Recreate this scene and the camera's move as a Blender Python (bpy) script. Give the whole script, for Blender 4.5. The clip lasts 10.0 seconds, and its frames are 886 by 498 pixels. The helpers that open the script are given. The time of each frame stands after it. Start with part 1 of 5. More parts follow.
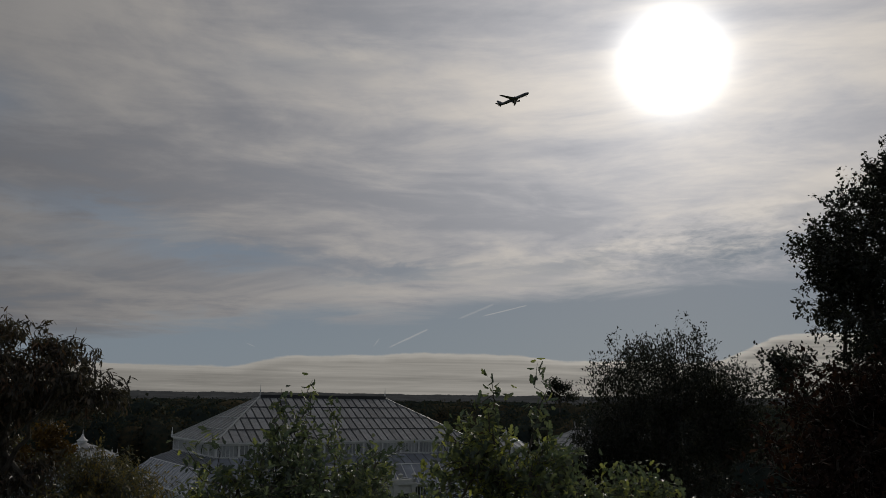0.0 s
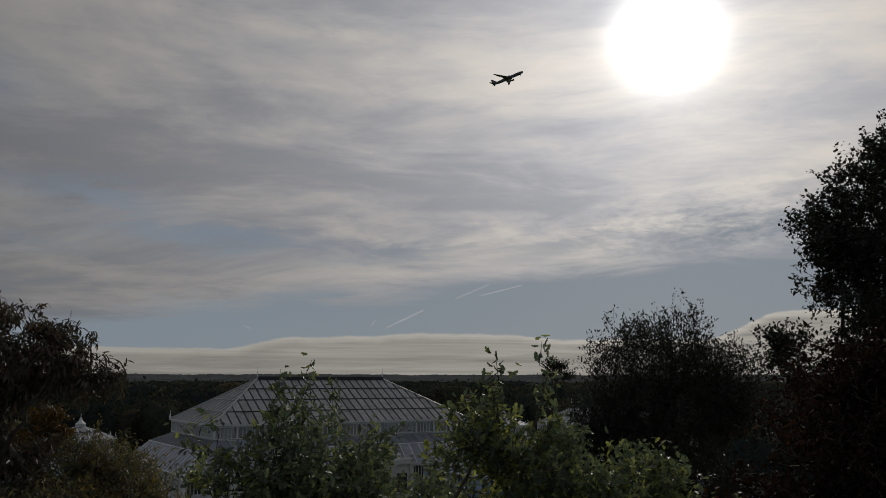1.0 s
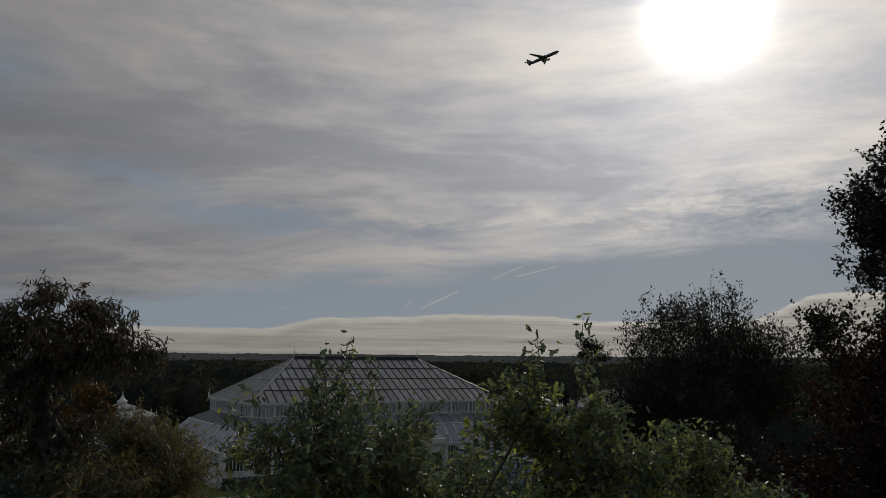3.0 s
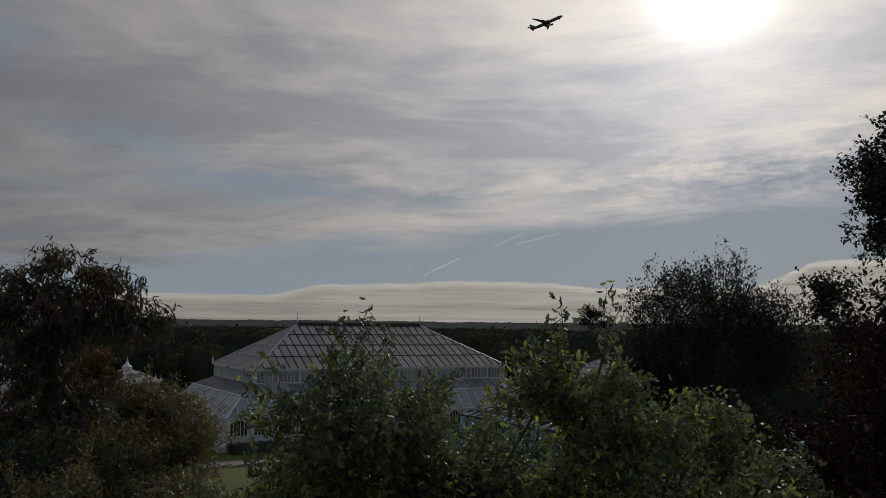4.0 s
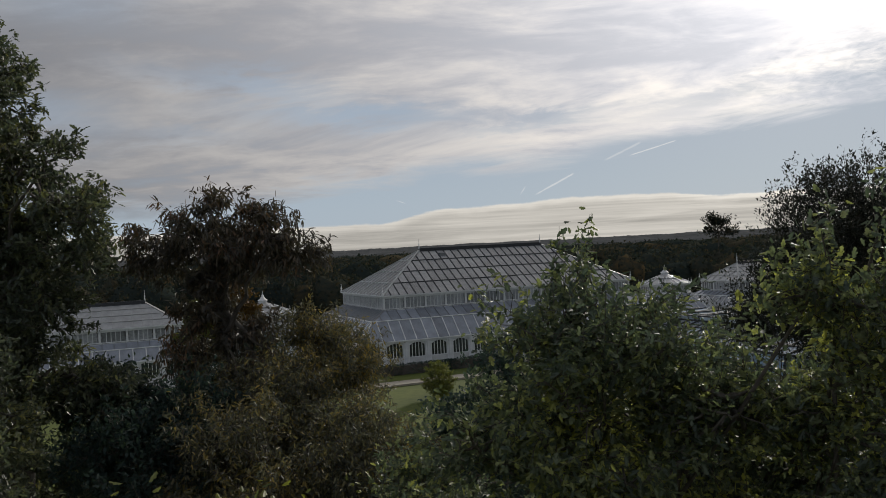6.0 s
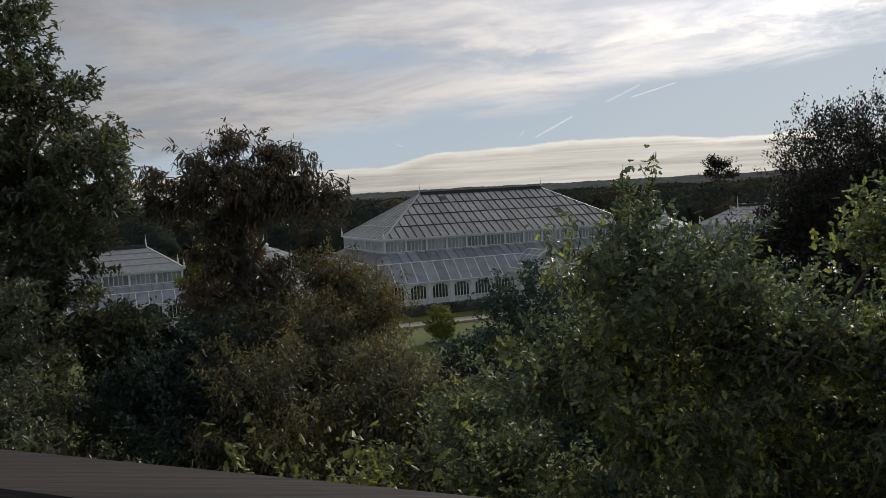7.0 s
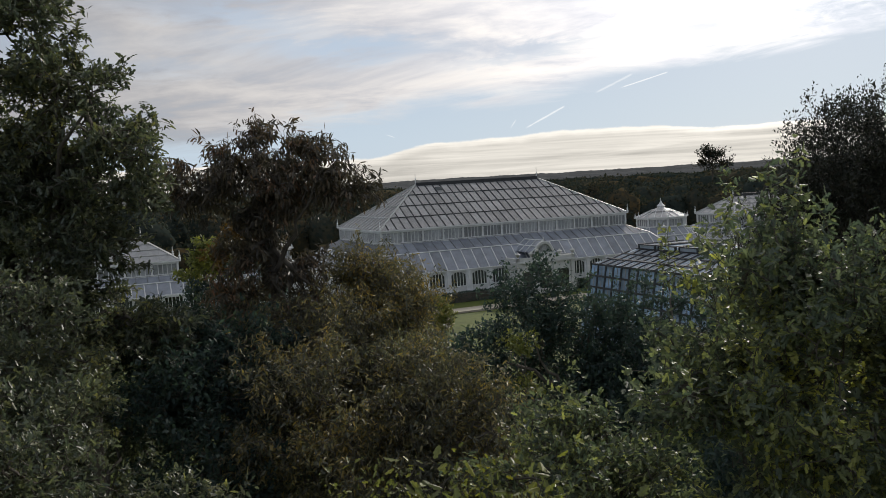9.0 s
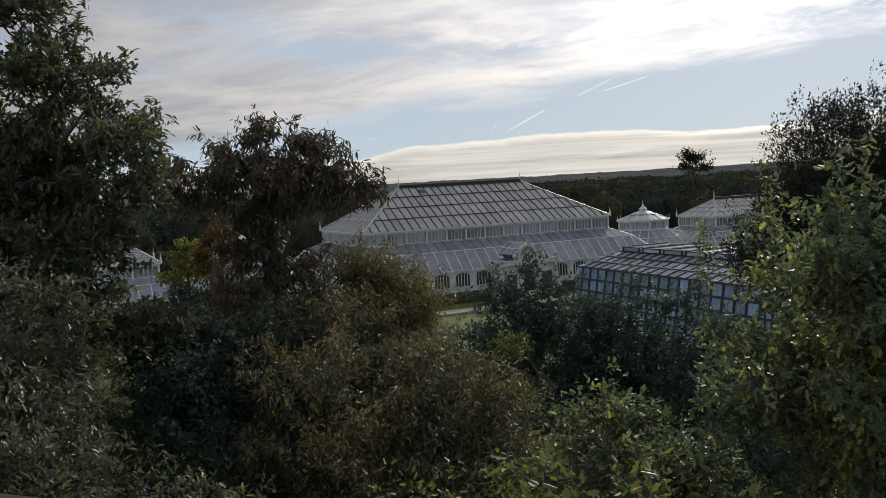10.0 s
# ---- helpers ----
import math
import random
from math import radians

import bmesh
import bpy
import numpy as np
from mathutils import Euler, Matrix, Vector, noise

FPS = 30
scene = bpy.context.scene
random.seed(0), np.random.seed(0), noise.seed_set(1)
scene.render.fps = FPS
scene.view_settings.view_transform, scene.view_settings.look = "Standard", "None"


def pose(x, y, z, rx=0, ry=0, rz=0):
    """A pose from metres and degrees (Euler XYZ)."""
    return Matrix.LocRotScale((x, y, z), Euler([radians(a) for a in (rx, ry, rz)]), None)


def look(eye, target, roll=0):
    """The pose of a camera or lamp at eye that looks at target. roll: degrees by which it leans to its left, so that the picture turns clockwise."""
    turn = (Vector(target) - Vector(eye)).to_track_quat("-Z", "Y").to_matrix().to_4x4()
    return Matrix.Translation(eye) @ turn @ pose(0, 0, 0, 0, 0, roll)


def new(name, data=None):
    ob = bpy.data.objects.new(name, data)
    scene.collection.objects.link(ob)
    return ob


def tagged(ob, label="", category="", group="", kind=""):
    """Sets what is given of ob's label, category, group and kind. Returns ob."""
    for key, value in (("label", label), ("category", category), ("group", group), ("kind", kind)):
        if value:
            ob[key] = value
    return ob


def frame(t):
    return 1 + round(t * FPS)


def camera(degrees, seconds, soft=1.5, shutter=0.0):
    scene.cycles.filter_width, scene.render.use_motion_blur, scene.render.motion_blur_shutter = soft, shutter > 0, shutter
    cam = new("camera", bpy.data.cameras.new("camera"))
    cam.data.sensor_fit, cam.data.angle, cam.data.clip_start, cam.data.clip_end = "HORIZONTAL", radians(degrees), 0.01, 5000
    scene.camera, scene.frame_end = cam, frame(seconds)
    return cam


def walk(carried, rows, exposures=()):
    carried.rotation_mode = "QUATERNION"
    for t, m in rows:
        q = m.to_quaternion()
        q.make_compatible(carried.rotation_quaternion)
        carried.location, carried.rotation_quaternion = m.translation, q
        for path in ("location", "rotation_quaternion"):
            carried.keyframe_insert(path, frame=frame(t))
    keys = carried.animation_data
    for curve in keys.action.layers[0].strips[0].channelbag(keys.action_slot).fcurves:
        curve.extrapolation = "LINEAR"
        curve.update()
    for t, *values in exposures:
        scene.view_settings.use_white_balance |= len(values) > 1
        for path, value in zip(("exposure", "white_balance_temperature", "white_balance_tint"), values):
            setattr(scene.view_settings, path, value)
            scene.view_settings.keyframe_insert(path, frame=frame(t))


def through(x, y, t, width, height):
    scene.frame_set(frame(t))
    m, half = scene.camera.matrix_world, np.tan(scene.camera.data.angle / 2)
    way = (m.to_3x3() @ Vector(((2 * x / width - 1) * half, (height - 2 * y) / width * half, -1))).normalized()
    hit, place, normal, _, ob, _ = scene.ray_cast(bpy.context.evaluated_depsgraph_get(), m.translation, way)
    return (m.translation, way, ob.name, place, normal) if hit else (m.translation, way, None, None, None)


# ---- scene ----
cam = camera(55.64, 10.0, 0.9)
PATH = [
    (0, -0.000, 0.002, 19.121, -0.00, 10.20, -0.72),
    (0.5, -0.029, 0.142, 19.120, -0.45, 9.28, -0.37),
    (1, -0.036, 0.134, 19.114, -0.32, 8.87, -0.10),
    (1.5, -0.042, 0.193, 19.116, 1.44, 8.88, -0.40),
    (2, -0.048, 0.193, 19.115, 1.99, 8.89, -0.42),
    (2.5, -0.058, 0.170, 19.103, 2.39, 8.75, -0.41),
    (3.8, -0.148, 0.206, 19.095, 1.39, 5.45, -0.68),
    (4, -0.190, 0.239, 19.102, 2.17, 5.31, -0.57),
    (4.5, -0.337, 0.338, 19.086, 9.25, 3.08, 0.82),
    (5, -0.534, 0.278, 19.063, 8.64, 1.88, 2.64),
    (5.5, -0.699, 0.371, 19.049, 8.66, 0.78, 2.88),
    (5.7, -0.774, 0.430, 19.062, 9.96, 0.53, 2.90),
    (6.8, -1.224, 0.466, 19.066, 10.21, -2.59, 3.18),
    (7, -1.299, 0.473, 19.057, 10.17, -3.73, 3.10),
    (7.5, -1.542, 0.633, 19.063, 10.34, -4.62, 2.88),
    (8, -1.776, 0.653, 19.061, 11.02, -4.48, 3.15),
    (8.3, -1.912, 0.664, 19.050, 10.58, -4.51, 3.44),
    (8.5, -1.962, 0.647, 19.059, 10.33, -4.50, 3.13),
    (8.7, -2.037, 0.672, 19.056, 10.07, -4.46, 3.20),
    (9, -2.150, 0.800, 19.128, 9.66, -4.40, 3.31),
    (9.5, -2.373, 0.925, 19.100, 9.02, -4.34, 3.10),
    (10, -2.599, 0.928, 19.069, 8.35, -4.26, 3.19),
]
EXPOSURES = [(0, -1.38), (1, -1.28), (2.5, -1.2), (4.0, -1.14), (4.5, -0.84), (5.5, -0.4), (7, -0.18), (7.6, 0.05), (8.2, 0.2), (9, 0.18), (10, 0.05)]
walk(cam, [(t, pose(x, y, z, 90 + pitch, 0, yaw) @ pose(0, 0, 0, 0, 0, -roll)) for t, x, y, z, yaw, pitch, roll in PATH], EXPOSURES)

# ---- world, sun, exposure ----
SUN_AZ, SUN_EL = 16.0, 22.3


def sky_world():
    world = bpy.data.worlds.new("sky")
    scene.world = world
    world.use_nodes = True
    nt = world.node_tree
    nt.nodes.clear()
    N, K = nt.nodes.new, nt.links.new

    def m(op, a, b=None, c=None, clamp=False):
        n = N("ShaderNodeMath")
        n.operation, n.use_clamp = op, clamp
        for i, v in enumerate((a, b, c)):
            if v is None:
                continue
            if isinstance(v, (int, float)):
                n.inputs[i].default_value = v
            else:
                K(v, n.inputs[i])
        return n.outputs[0]

    def step(v, lo, hi):
        n = N("ShaderNodeMapRange")
        n.interpolation_type = "SMOOTHSTEP"
        K(v, n.inputs[0])
        for i, q in ((1, lo), (2, hi)):
            if isinstance(q, (int, float)):
                n.inputs[i].default_value = q
            else:
                K(q, n.inputs[i])
        return n.outputs[0]

    def mixc(f, a, b):
        n = N("ShaderNodeMix")
        n.data_type = "RGBA"
        if isinstance(f, (int, float)):
            n.inputs[0].default_value = f
        else:
            K(f, n.inputs[0])
        for i, v in ((6, a), (7, b)):
            if isinstance(v, tuple):
                n.inputs[i].default_value = (*v, 1)
            else:
                K(v, n.inputs[i])
        return n.outputs[2]

    def scalec(col, f):
        n = N("ShaderNodeVectorMath")
        n.operation = "SCALE"
        if isinstance(col, tuple):
            n.inputs[0].default_value = col
        else:
            K(col, n.inputs[0])
        if isinstance(f, (int, float)):
            n.inputs["Scale"].default_value = f
        else:
            K(f, n.inputs["Scale"])
        return n.outputs[0]

    def vec(x, y, z):
        n = N("ShaderNodeCombineXYZ")
        for i, v in enumerate((x, y, z)):
            if isinstance(v, (int, float)):
                n.inputs[i].default_value = v
            else:
                K(v, n.inputs[i])
        return n.outputs[0]

    def cloud(v, scale, detail=6.0, rough=0.55, dist=0.0):
        n = N("ShaderNodeTexNoise")
        K(v, n.inputs["Vector"])
        n.inputs["Scale"].default_value = scale
        n.inputs["Detail"].default_value = detail
        n.inputs["Roughness"].default_value = rough
        n.inputs["Distortion"].default_value = dist
        return n.outputs["Fac"]

    co = N("ShaderNodeTexCoord").outputs["Generated"]
    sep = N("ShaderNodeSeparateXYZ")
    K(co, sep.inputs[0])
    x, y, z = sep.outputs
    el = m("MULTIPLY", m("ARCSINE", z), 57.2958)
    az = m("MULTIPLY", m("ARCTAN2", x, y), 57.2958)
    sun = Vector((math.sin(radians(SUN_AZ)) * math.cos(radians(SUN_EL)), math.cos(radians(SUN_AZ)) * math.cos(radians(SUN_EL)), math.sin(radians(SUN_EL))))
    dot = N("ShaderNodeVectorMath")
    dot.operation = "DOT_PRODUCT"
    K(co, dot.inputs[0])
    dot.inputs[1].default_value = sun
    away = m("MULTIPLY", m("ARCCOSINE", m("MINIMUM", dot.outputs["Value"], 0.999999)), 57.2958)

    # clear air behind the clouds
    nish = N("ShaderNodeTexSky")
    nish.sky_type, nish.sun_disc = "NISHITA", False
    nish.sun_elevation, nish.sun_rotation = radians(SUN_EL), radians(SUN_AZ)
    nish.air_density, nish.dust_density = 1.0, 0.6
    air = mixc(0.85, scalec(nish.outputs[0], 0.05), (0.41, 0.49, 0.60))
    air = mixc(m("MULTIPLY", step(el, 7.5, 2.5), 0.35), air, (0.47, 0.57, 0.64))

    # a high sheet of cirrostratus, seen in perspective, wavy and torn at its lower edge
    deep = m("ADD", m("MAXIMUM", z, 0.0), 0.11)
    px, py = m("DIVIDE", x, deep), m("DIVIDE", y, deep)
    warp = cloud(vec(m("MULTIPLY", px, 0.5), m("MULTIPLY", py, 0.5), 6.3), 1.0, 2, 0.5)
    wx = m("ADD", px, m("MULTIPLY", m("SUBTRACT", warp, 0.5), 1.6))
    wy = m("ADD", py, m("MULTIPLY", m("SUBTRACT", warp, 0.5), -1.1))
    big = cloud(vec(m("MULTIPLY", wx, 0.55), m("MULTIPLY", wy, 0.85), 3.7), 1.0, 4, 0.5, 0.4)
    mid_ = cloud(vec(m("MULTIPLY", wx, 1.1), m("MULTIPLY", wy, 1.7), 12.4), 1.5, 6, 0.55, 0.25)
    fine = cloud(vec(m("MULTIPLY", wx, 2.6), m("MULTIPLY", wy, 3.4), 8.1), 2.2, 7, 0.6, 0.3)
    streak = cloud(vec(m("MULTIPLY", az, 0.085), m("MULTIPLY", m("SUBTRACT", el, m("MULTIPLY", az, 0.03)), 0.5), 1.9), 1.0, 7, 0.6, 0.8)
    mixn = m("ADD", m("ADD", m("MULTIPLY", big, 0.34), m("MULTIPLY", mid_, 0.34)), m("ADD", m("MULTIPLY", fine, 0.15), m("MULTIPLY", streak, 0.15)))
    azc = m("MINIMUM", m("MAXIMUM", az, -40.0), 40.0)
    ragged = m("ADD", m("MULTIPLY", m("SUBTRACT", streak, 0.5), 4.2), m("MULTIPLY", m("SUBTRACT", mid_, 0.5), 2.6))
    edge = m("ADD", 3.6, m("MULTIPLY", step(azc, -26.0, -9.0), 1.7))
    edge = m("ADD", edge, m("MULTIPLY", step(azc, -6.0, 9.0), 1.7))
    edge = m("ADD", m("ADD", edge, m("MULTIPLY", step(azc, 10.0, 24.0), 1.2)), ragged)
    above = step(m("SUBTRACT", el, edge), -0.7, 1.1)

    # thin places in the sheet: azimuth, elevation, half-widths, slope, how far the air shows
    ja = m("ADD", az, m("MULTIPLY", m("SUBTRACT", mid_, 0.5), 9.0))
    je = m("ADD", el, m("ADD", m("MULTIPLY", m("SUBTRACT", streak, 0.5), 3.4), m("MULTIPLY", m("SUBTRACT", fine, 0.5), 2.6)))
    thin = None
    for a0, e0, wa, we, tilt, amount in ((-33, 17.2, 5.5, 1.9, 0.1, 0.6), (-22, 11.4, 7.0, 0.9, -0.16, 0.7), (-15.5, 9.3, 7.5, 0.95, -0.04, 0.95), (-2.0, 8.6, 6.0, 0.6, 0.12, 0.6),
                                         (19.5, 9.6, 7.0, 1.15, 0.14, 0.85), (8.5, 9.2, 5.0, 0.7, 0.18, 0.5), (-27, 8.2, 5.0, 0.8, 0.0, 0.35), (-9, 22.5, 6.0, 1.2, 0.1, 0.25), (30, 12, 6.0, 1.8, 0.1, 0.6), (-36, 9.5, 6.0, 1.4, -0.1, 0.55)):
        da = m("DIVIDE", m("SUBTRACT", ja, float(a0)), wa)
        de = m("DIVIDE", m("SUBTRACT", m("SUBTRACT", je, float(e0)), m("MULTIPLY", m("SUBTRACT", az, float(a0)), tilt)), we)
        g = m("MULTIPLY", m("EXPONENT", m("MULTIPLY", m("ADD", m("MULTIPLY", da, da), m("MULTIPLY", de, de)), -1.0)), amount)
        thin = g if thin is None else m("MAXIMUM", thin, g)
    # small ripples of cloud below the sun
    rip = cloud(vec(m("MULTIPLY", m("ADD", az, el), 0.55), m("MULTIPLY", m("SUBTRACT", el, m("MULTIPLY", az, 0.12)), 1.7), 4.4), 1.6, 5, 0.6, 0.5)
    where = m("MULTIPLY", step(az, 6.0, 15.0), m("MULTIPLY", step(el, 6.5, 8.5), step(el, 14.0, 10.5)))
    thin = m("ADD", thin, m("MULTIPLY", where, m("MULTIPLY", m("SUBTRACT", 0.5, rip), 1.5)), None, True)
    thick = step(mixn, 0.34, 0.56)
    veil = m("MULTIPLY", above, m("ADD", m("ADD", 0.62, m("MULTIPLY", step(el, 6.5, 12.0), 0.22)), m("MULTIPLY", thick, 0.5), None, True))
    veil = m("MULTIPLY", veil, m("SUBTRACT", 1.0, thin))
    lum = m("ADD", 0.12, m("MULTIPLY", m("EXPONENT", m("DIVIDE", away, -26.0)), 1.55))
    lum = m("MULTIPLY", lum, m("ADD", 0.77, m("MULTIPLY", step(mixn, 0.38, 0.60), 0.41)))
    lum = m("MULTIPLY", lum, m("ADD", 1.0, m("MULTIPLY", step(el, 5.0, 16.0), 0.04)))
    lum = m("ADD", lum, m("MULTIPLY", step(away, 55.0, 105.0), 0.30))
    warm = step(away, 60.0, 8.0)
    tone = mixc(warm, (1.0, 0.98, 0.985), (1.075, 1.0, 0.92))
    tone = mixc(m("MULTIPLY", step(mixn, 0.58, 0.40), 0.9), tone, (0.945, 0.955, 1.03))
    tone = mixc(step(away, 55.0, 105.0), tone, (0.86, 0.96, 1.12))
    high = scalec(tone, lum)
    col = mixc(veil, air, high)

    # the low bank of cloud along the horizon, flat-topped, stepping down at either end
    strip = cloud(vec(m("MULTIPLY", az, 0.085), m("MULTIPLY", el, 1.7), 5.5), 1.0, 7, 0.6, 0.7)
    line_ = cloud(vec(m("MULTIPLY", az, 0.05), m("MULTIPLY", m("ADD", el, m("MULTIPLY", az, 0.012)), 4.6), 9.5), 1.0, 5, 0.55, 0.5)
    lumps = cloud(vec(m("MULTIPLY", az, 0.35), m("MULTIPLY", el, 0.3), 2.2), 1.0, 4, 0.55)
    top = m("ADD", 2.05, m("MULTIPLY", step(az, -14.5, -9.5), 0.85))
    top = m("ADD", top, m("MULTIPLY", step(az, -9.5, 1.0), 0.3))
    top = m("SUBTRACT", top, m("MULTIPLY", step(az, 3.5, 9.0), 0.5))
    top = m("ADD", top, m("MULTIPLY", step(az, 17.5, 22.5), 1.7))
    top = m("ADD", m("ADD", top, m("MULTIPLY", m("SUBTRACT", lumps, 0.5), 0.55)), m("MULTIPLY", m("SUBTRACT", strip, 0.5), 0.35))
    bank = step(m("SUBTRACT", top, el), -0.02, 0.16)
    rim = step(m("SUBTRACT", top, el), 0.7, 0.03)
    glow = m("ADD", 0.34, m("MULTIPLY", m("EXPONENT", m("DIVIDE", away, -32.0)), 0.62))
    shade = m("ADD", m("ADD", 0.70, m("MULTIPLY", m("SUBTRACT", strip, 0.5), 0.9)), m("MULTIPLY", rim, 0.34))
    shade = m("ADD", shade, m("MULTIPLY", m("SUBTRACT", line_, 0.5), 0.42))
    low = scalec((1.06, 1.0, 0.90), m("MULTIPLY", glow, m("MULTIPLY", shade, 1.3)))
    col = mixc(m("MULTIPLY", bank, 0.95), col, low)

    # thin vapour trails
    for (a0, e0), (a1, e1), wide, bright in (((2.65, 5.62), (5.85, 6.42), 0.06, 0.4), ((-3.7, 3.4), (-0.9, 4.75), 0.09, 0.34), ((1.0, 5.4), (3.6, 6.5), 0.1, 0.22), ((-4.7, 3.4), (-4.2, 4.1), 0.07, 0.22), ((-13.2, 3.6), (-12.4, 3.3), 0.05, 0.2)):
        dx, dy = a1 - a0, e1 - e0
        ln = math.hypot(dx, dy)
        dx, dy = dx / ln, dy / ln
        ra, re_ = m("SUBTRACT", az, a0), m("SUBTRACT", el, e0)
        along = m("ADD", m("MULTIPLY", ra, dx), m("MULTIPLY", re_, dy))
        across = m("ABSOLUTE", m("SUBTRACT", m("MULTIPLY", ra, dy), m("MULTIPLY", re_, dx)))
        across = m("ADD", across, m("MULTIPLY", m("SUBTRACT", fine, 0.5), 0.12))
        line = m("MULTIPLY", step(across, wide, 0.0), m("MULTIPLY", step(along, 0.0, 0.5), step(along, ln, ln - 0.25)))
        col = mixc(m("MULTIPLY", line, bright * 1.3), col, (0.95, 0.93, 0.9))

    # the sun behind the veil
    core = m("MULTIPLY", m("EXPONENT", m("MULTIPLY", m("POWER", m("DIVIDE", away, 2.35), 2.0), -1.0)), 7.0)
    ring = m("MULTIPLY", m("EXPONENT", m("DIVIDE", away, -5.0)), 0.3)
    add = N("ShaderNodeVectorMath")
    add.operation = "ADD"
    K(col, add.inputs[0])
    K(scalec((1.0, 0.98, 0.93), m("ADD", core, ring)), add.inputs[1])
    bg = N("ShaderNodeBackground")
    K(add.outputs[0], bg.inputs[0])
    bg.inputs[1].default_value = 1.12
    K(bg.outputs[0], N("ShaderNodeOutputWorld").inputs[0])


sky_world()
sun_data = bpy.data.lights.new("sun", "SUN")
sun_data.energy, sun_data.angle, sun_data.color = 2.6, radians(2.5), (1.0, 0.94, 0.84)
sun_lamp = new("sun", sun_data)
sun_dir = Vector((math.sin(radians(SUN_AZ)) * math.cos(radians(SUN_EL)), math.cos(radians(SUN_AZ)) * math.cos(radians(SUN_EL)), math.sin(radians(SUN_EL))))
sun_lamp.matrix_world = look(sun_dir * 900, (0, 0, 0))

# ---- materials ----


def material(name, col, rough=0.6, metal=0.0, spec=0.5, vary=0.15, scale=3.0, bump=0.0, col2=None, coord="Object", through=0.0, island=0.0, grain=None):
    mat = bpy.data.materials.new(name)
    mat.use_nodes = True
    nt = mat.node_tree
    N, K = nt.nodes.new, nt.links.new
    bs = nt.nodes["Principled BSDF"]
    bs.inputs["Roughness"].default_value = rough
    bs.inputs["Metallic"].default_value = metal
    bs.inputs["Specular IOR Level"].default_value = spec
    tc = N("ShaderNodeTexCoord")
    big, small = N("ShaderNodeTexNoise"), N("ShaderNodeTexNoise")
    where = tc.outputs[coord]
    if grain is not None:
        mp = N("ShaderNodeMapping")
        K(where, mp.inputs["Vector"])
        mp.inputs["Rotation"].default_value = (0, 0, radians(grain))
        mp.inputs["Scale"].default_value = (0.12, 3.0, 3.0)
        where = mp.outputs[0]
    for n, s, d in ((big, scale, 4.0), (small, scale * 9, 3.0)):
        K(where, n.inputs["Vector"])
        n.inputs["Scale"].default_value, n.inputs["Detail"].default_value = s, d
    both = N("ShaderNodeMath")
    both.operation = "MULTIPLY_ADD"
    K(small.outputs["Fac"], both.inputs[0])
    both.inputs[1].default_value = 0.45
    K(big.outputs["Fac"], both.inputs[2])
    ramp = N("ShaderNodeMapRange")
    K(both.outputs[0], ramp.inputs[0])
    ramp.inputs[1].default_value, ramp.inputs[2].default_value = 0.45, 1.0
    mix = N("ShaderNodeMix")
    mix.data_type = "RGBA"
    K(ramp.outputs[0], mix.inputs[0])
    a = tuple(c * (1 - vary) for c in col)
    b = col2 if col2 else tuple(min(1, c * (1 + vary)) for c in col)
    mix.inputs[6].default_value, mix.inputs[7].default_value = (*a, 1), (*b, 1)
    out = mix.outputs[2]
    if island:
        oi = N("ShaderNodeObjectInfo")
        hsv = N("ShaderNodeHueSaturation")
        rr = N("ShaderNodeMapRange")
        K(oi.outputs["Random"], rr.inputs[0])
        rr.inputs[3].default_value, rr.inputs[4].default_value = 1 - island, 1 + island
        K(rr.outputs[0], hsv.inputs["Value"])
        K(out, hsv.inputs["Color"])
        out = hsv.outputs[0]
    K(out, bs.inputs["Base Color"])
    if bump:
        bp = N("ShaderNodeBump")
        bp.inputs["Strength"].default_value, bp.inputs["Distance"].default_value = bump, 0.02
        K(small.outputs["Fac"], bp.inputs["Height"])
        K(bp.outputs[0], bs.inputs["Normal"])
    if through:
        tr = N("ShaderNodeBsdfTranslucent")
        K(out, tr.inputs[0])
        ms = N("ShaderNodeMixShader")
        ms.inputs[0].default_value = through
        K(bs.outputs[0], ms.inputs[1])
        K(tr.outputs[0], ms.inputs[2])
        K(ms.outputs[0], nt.nodes["Material Output"].inputs[0])
    return mat


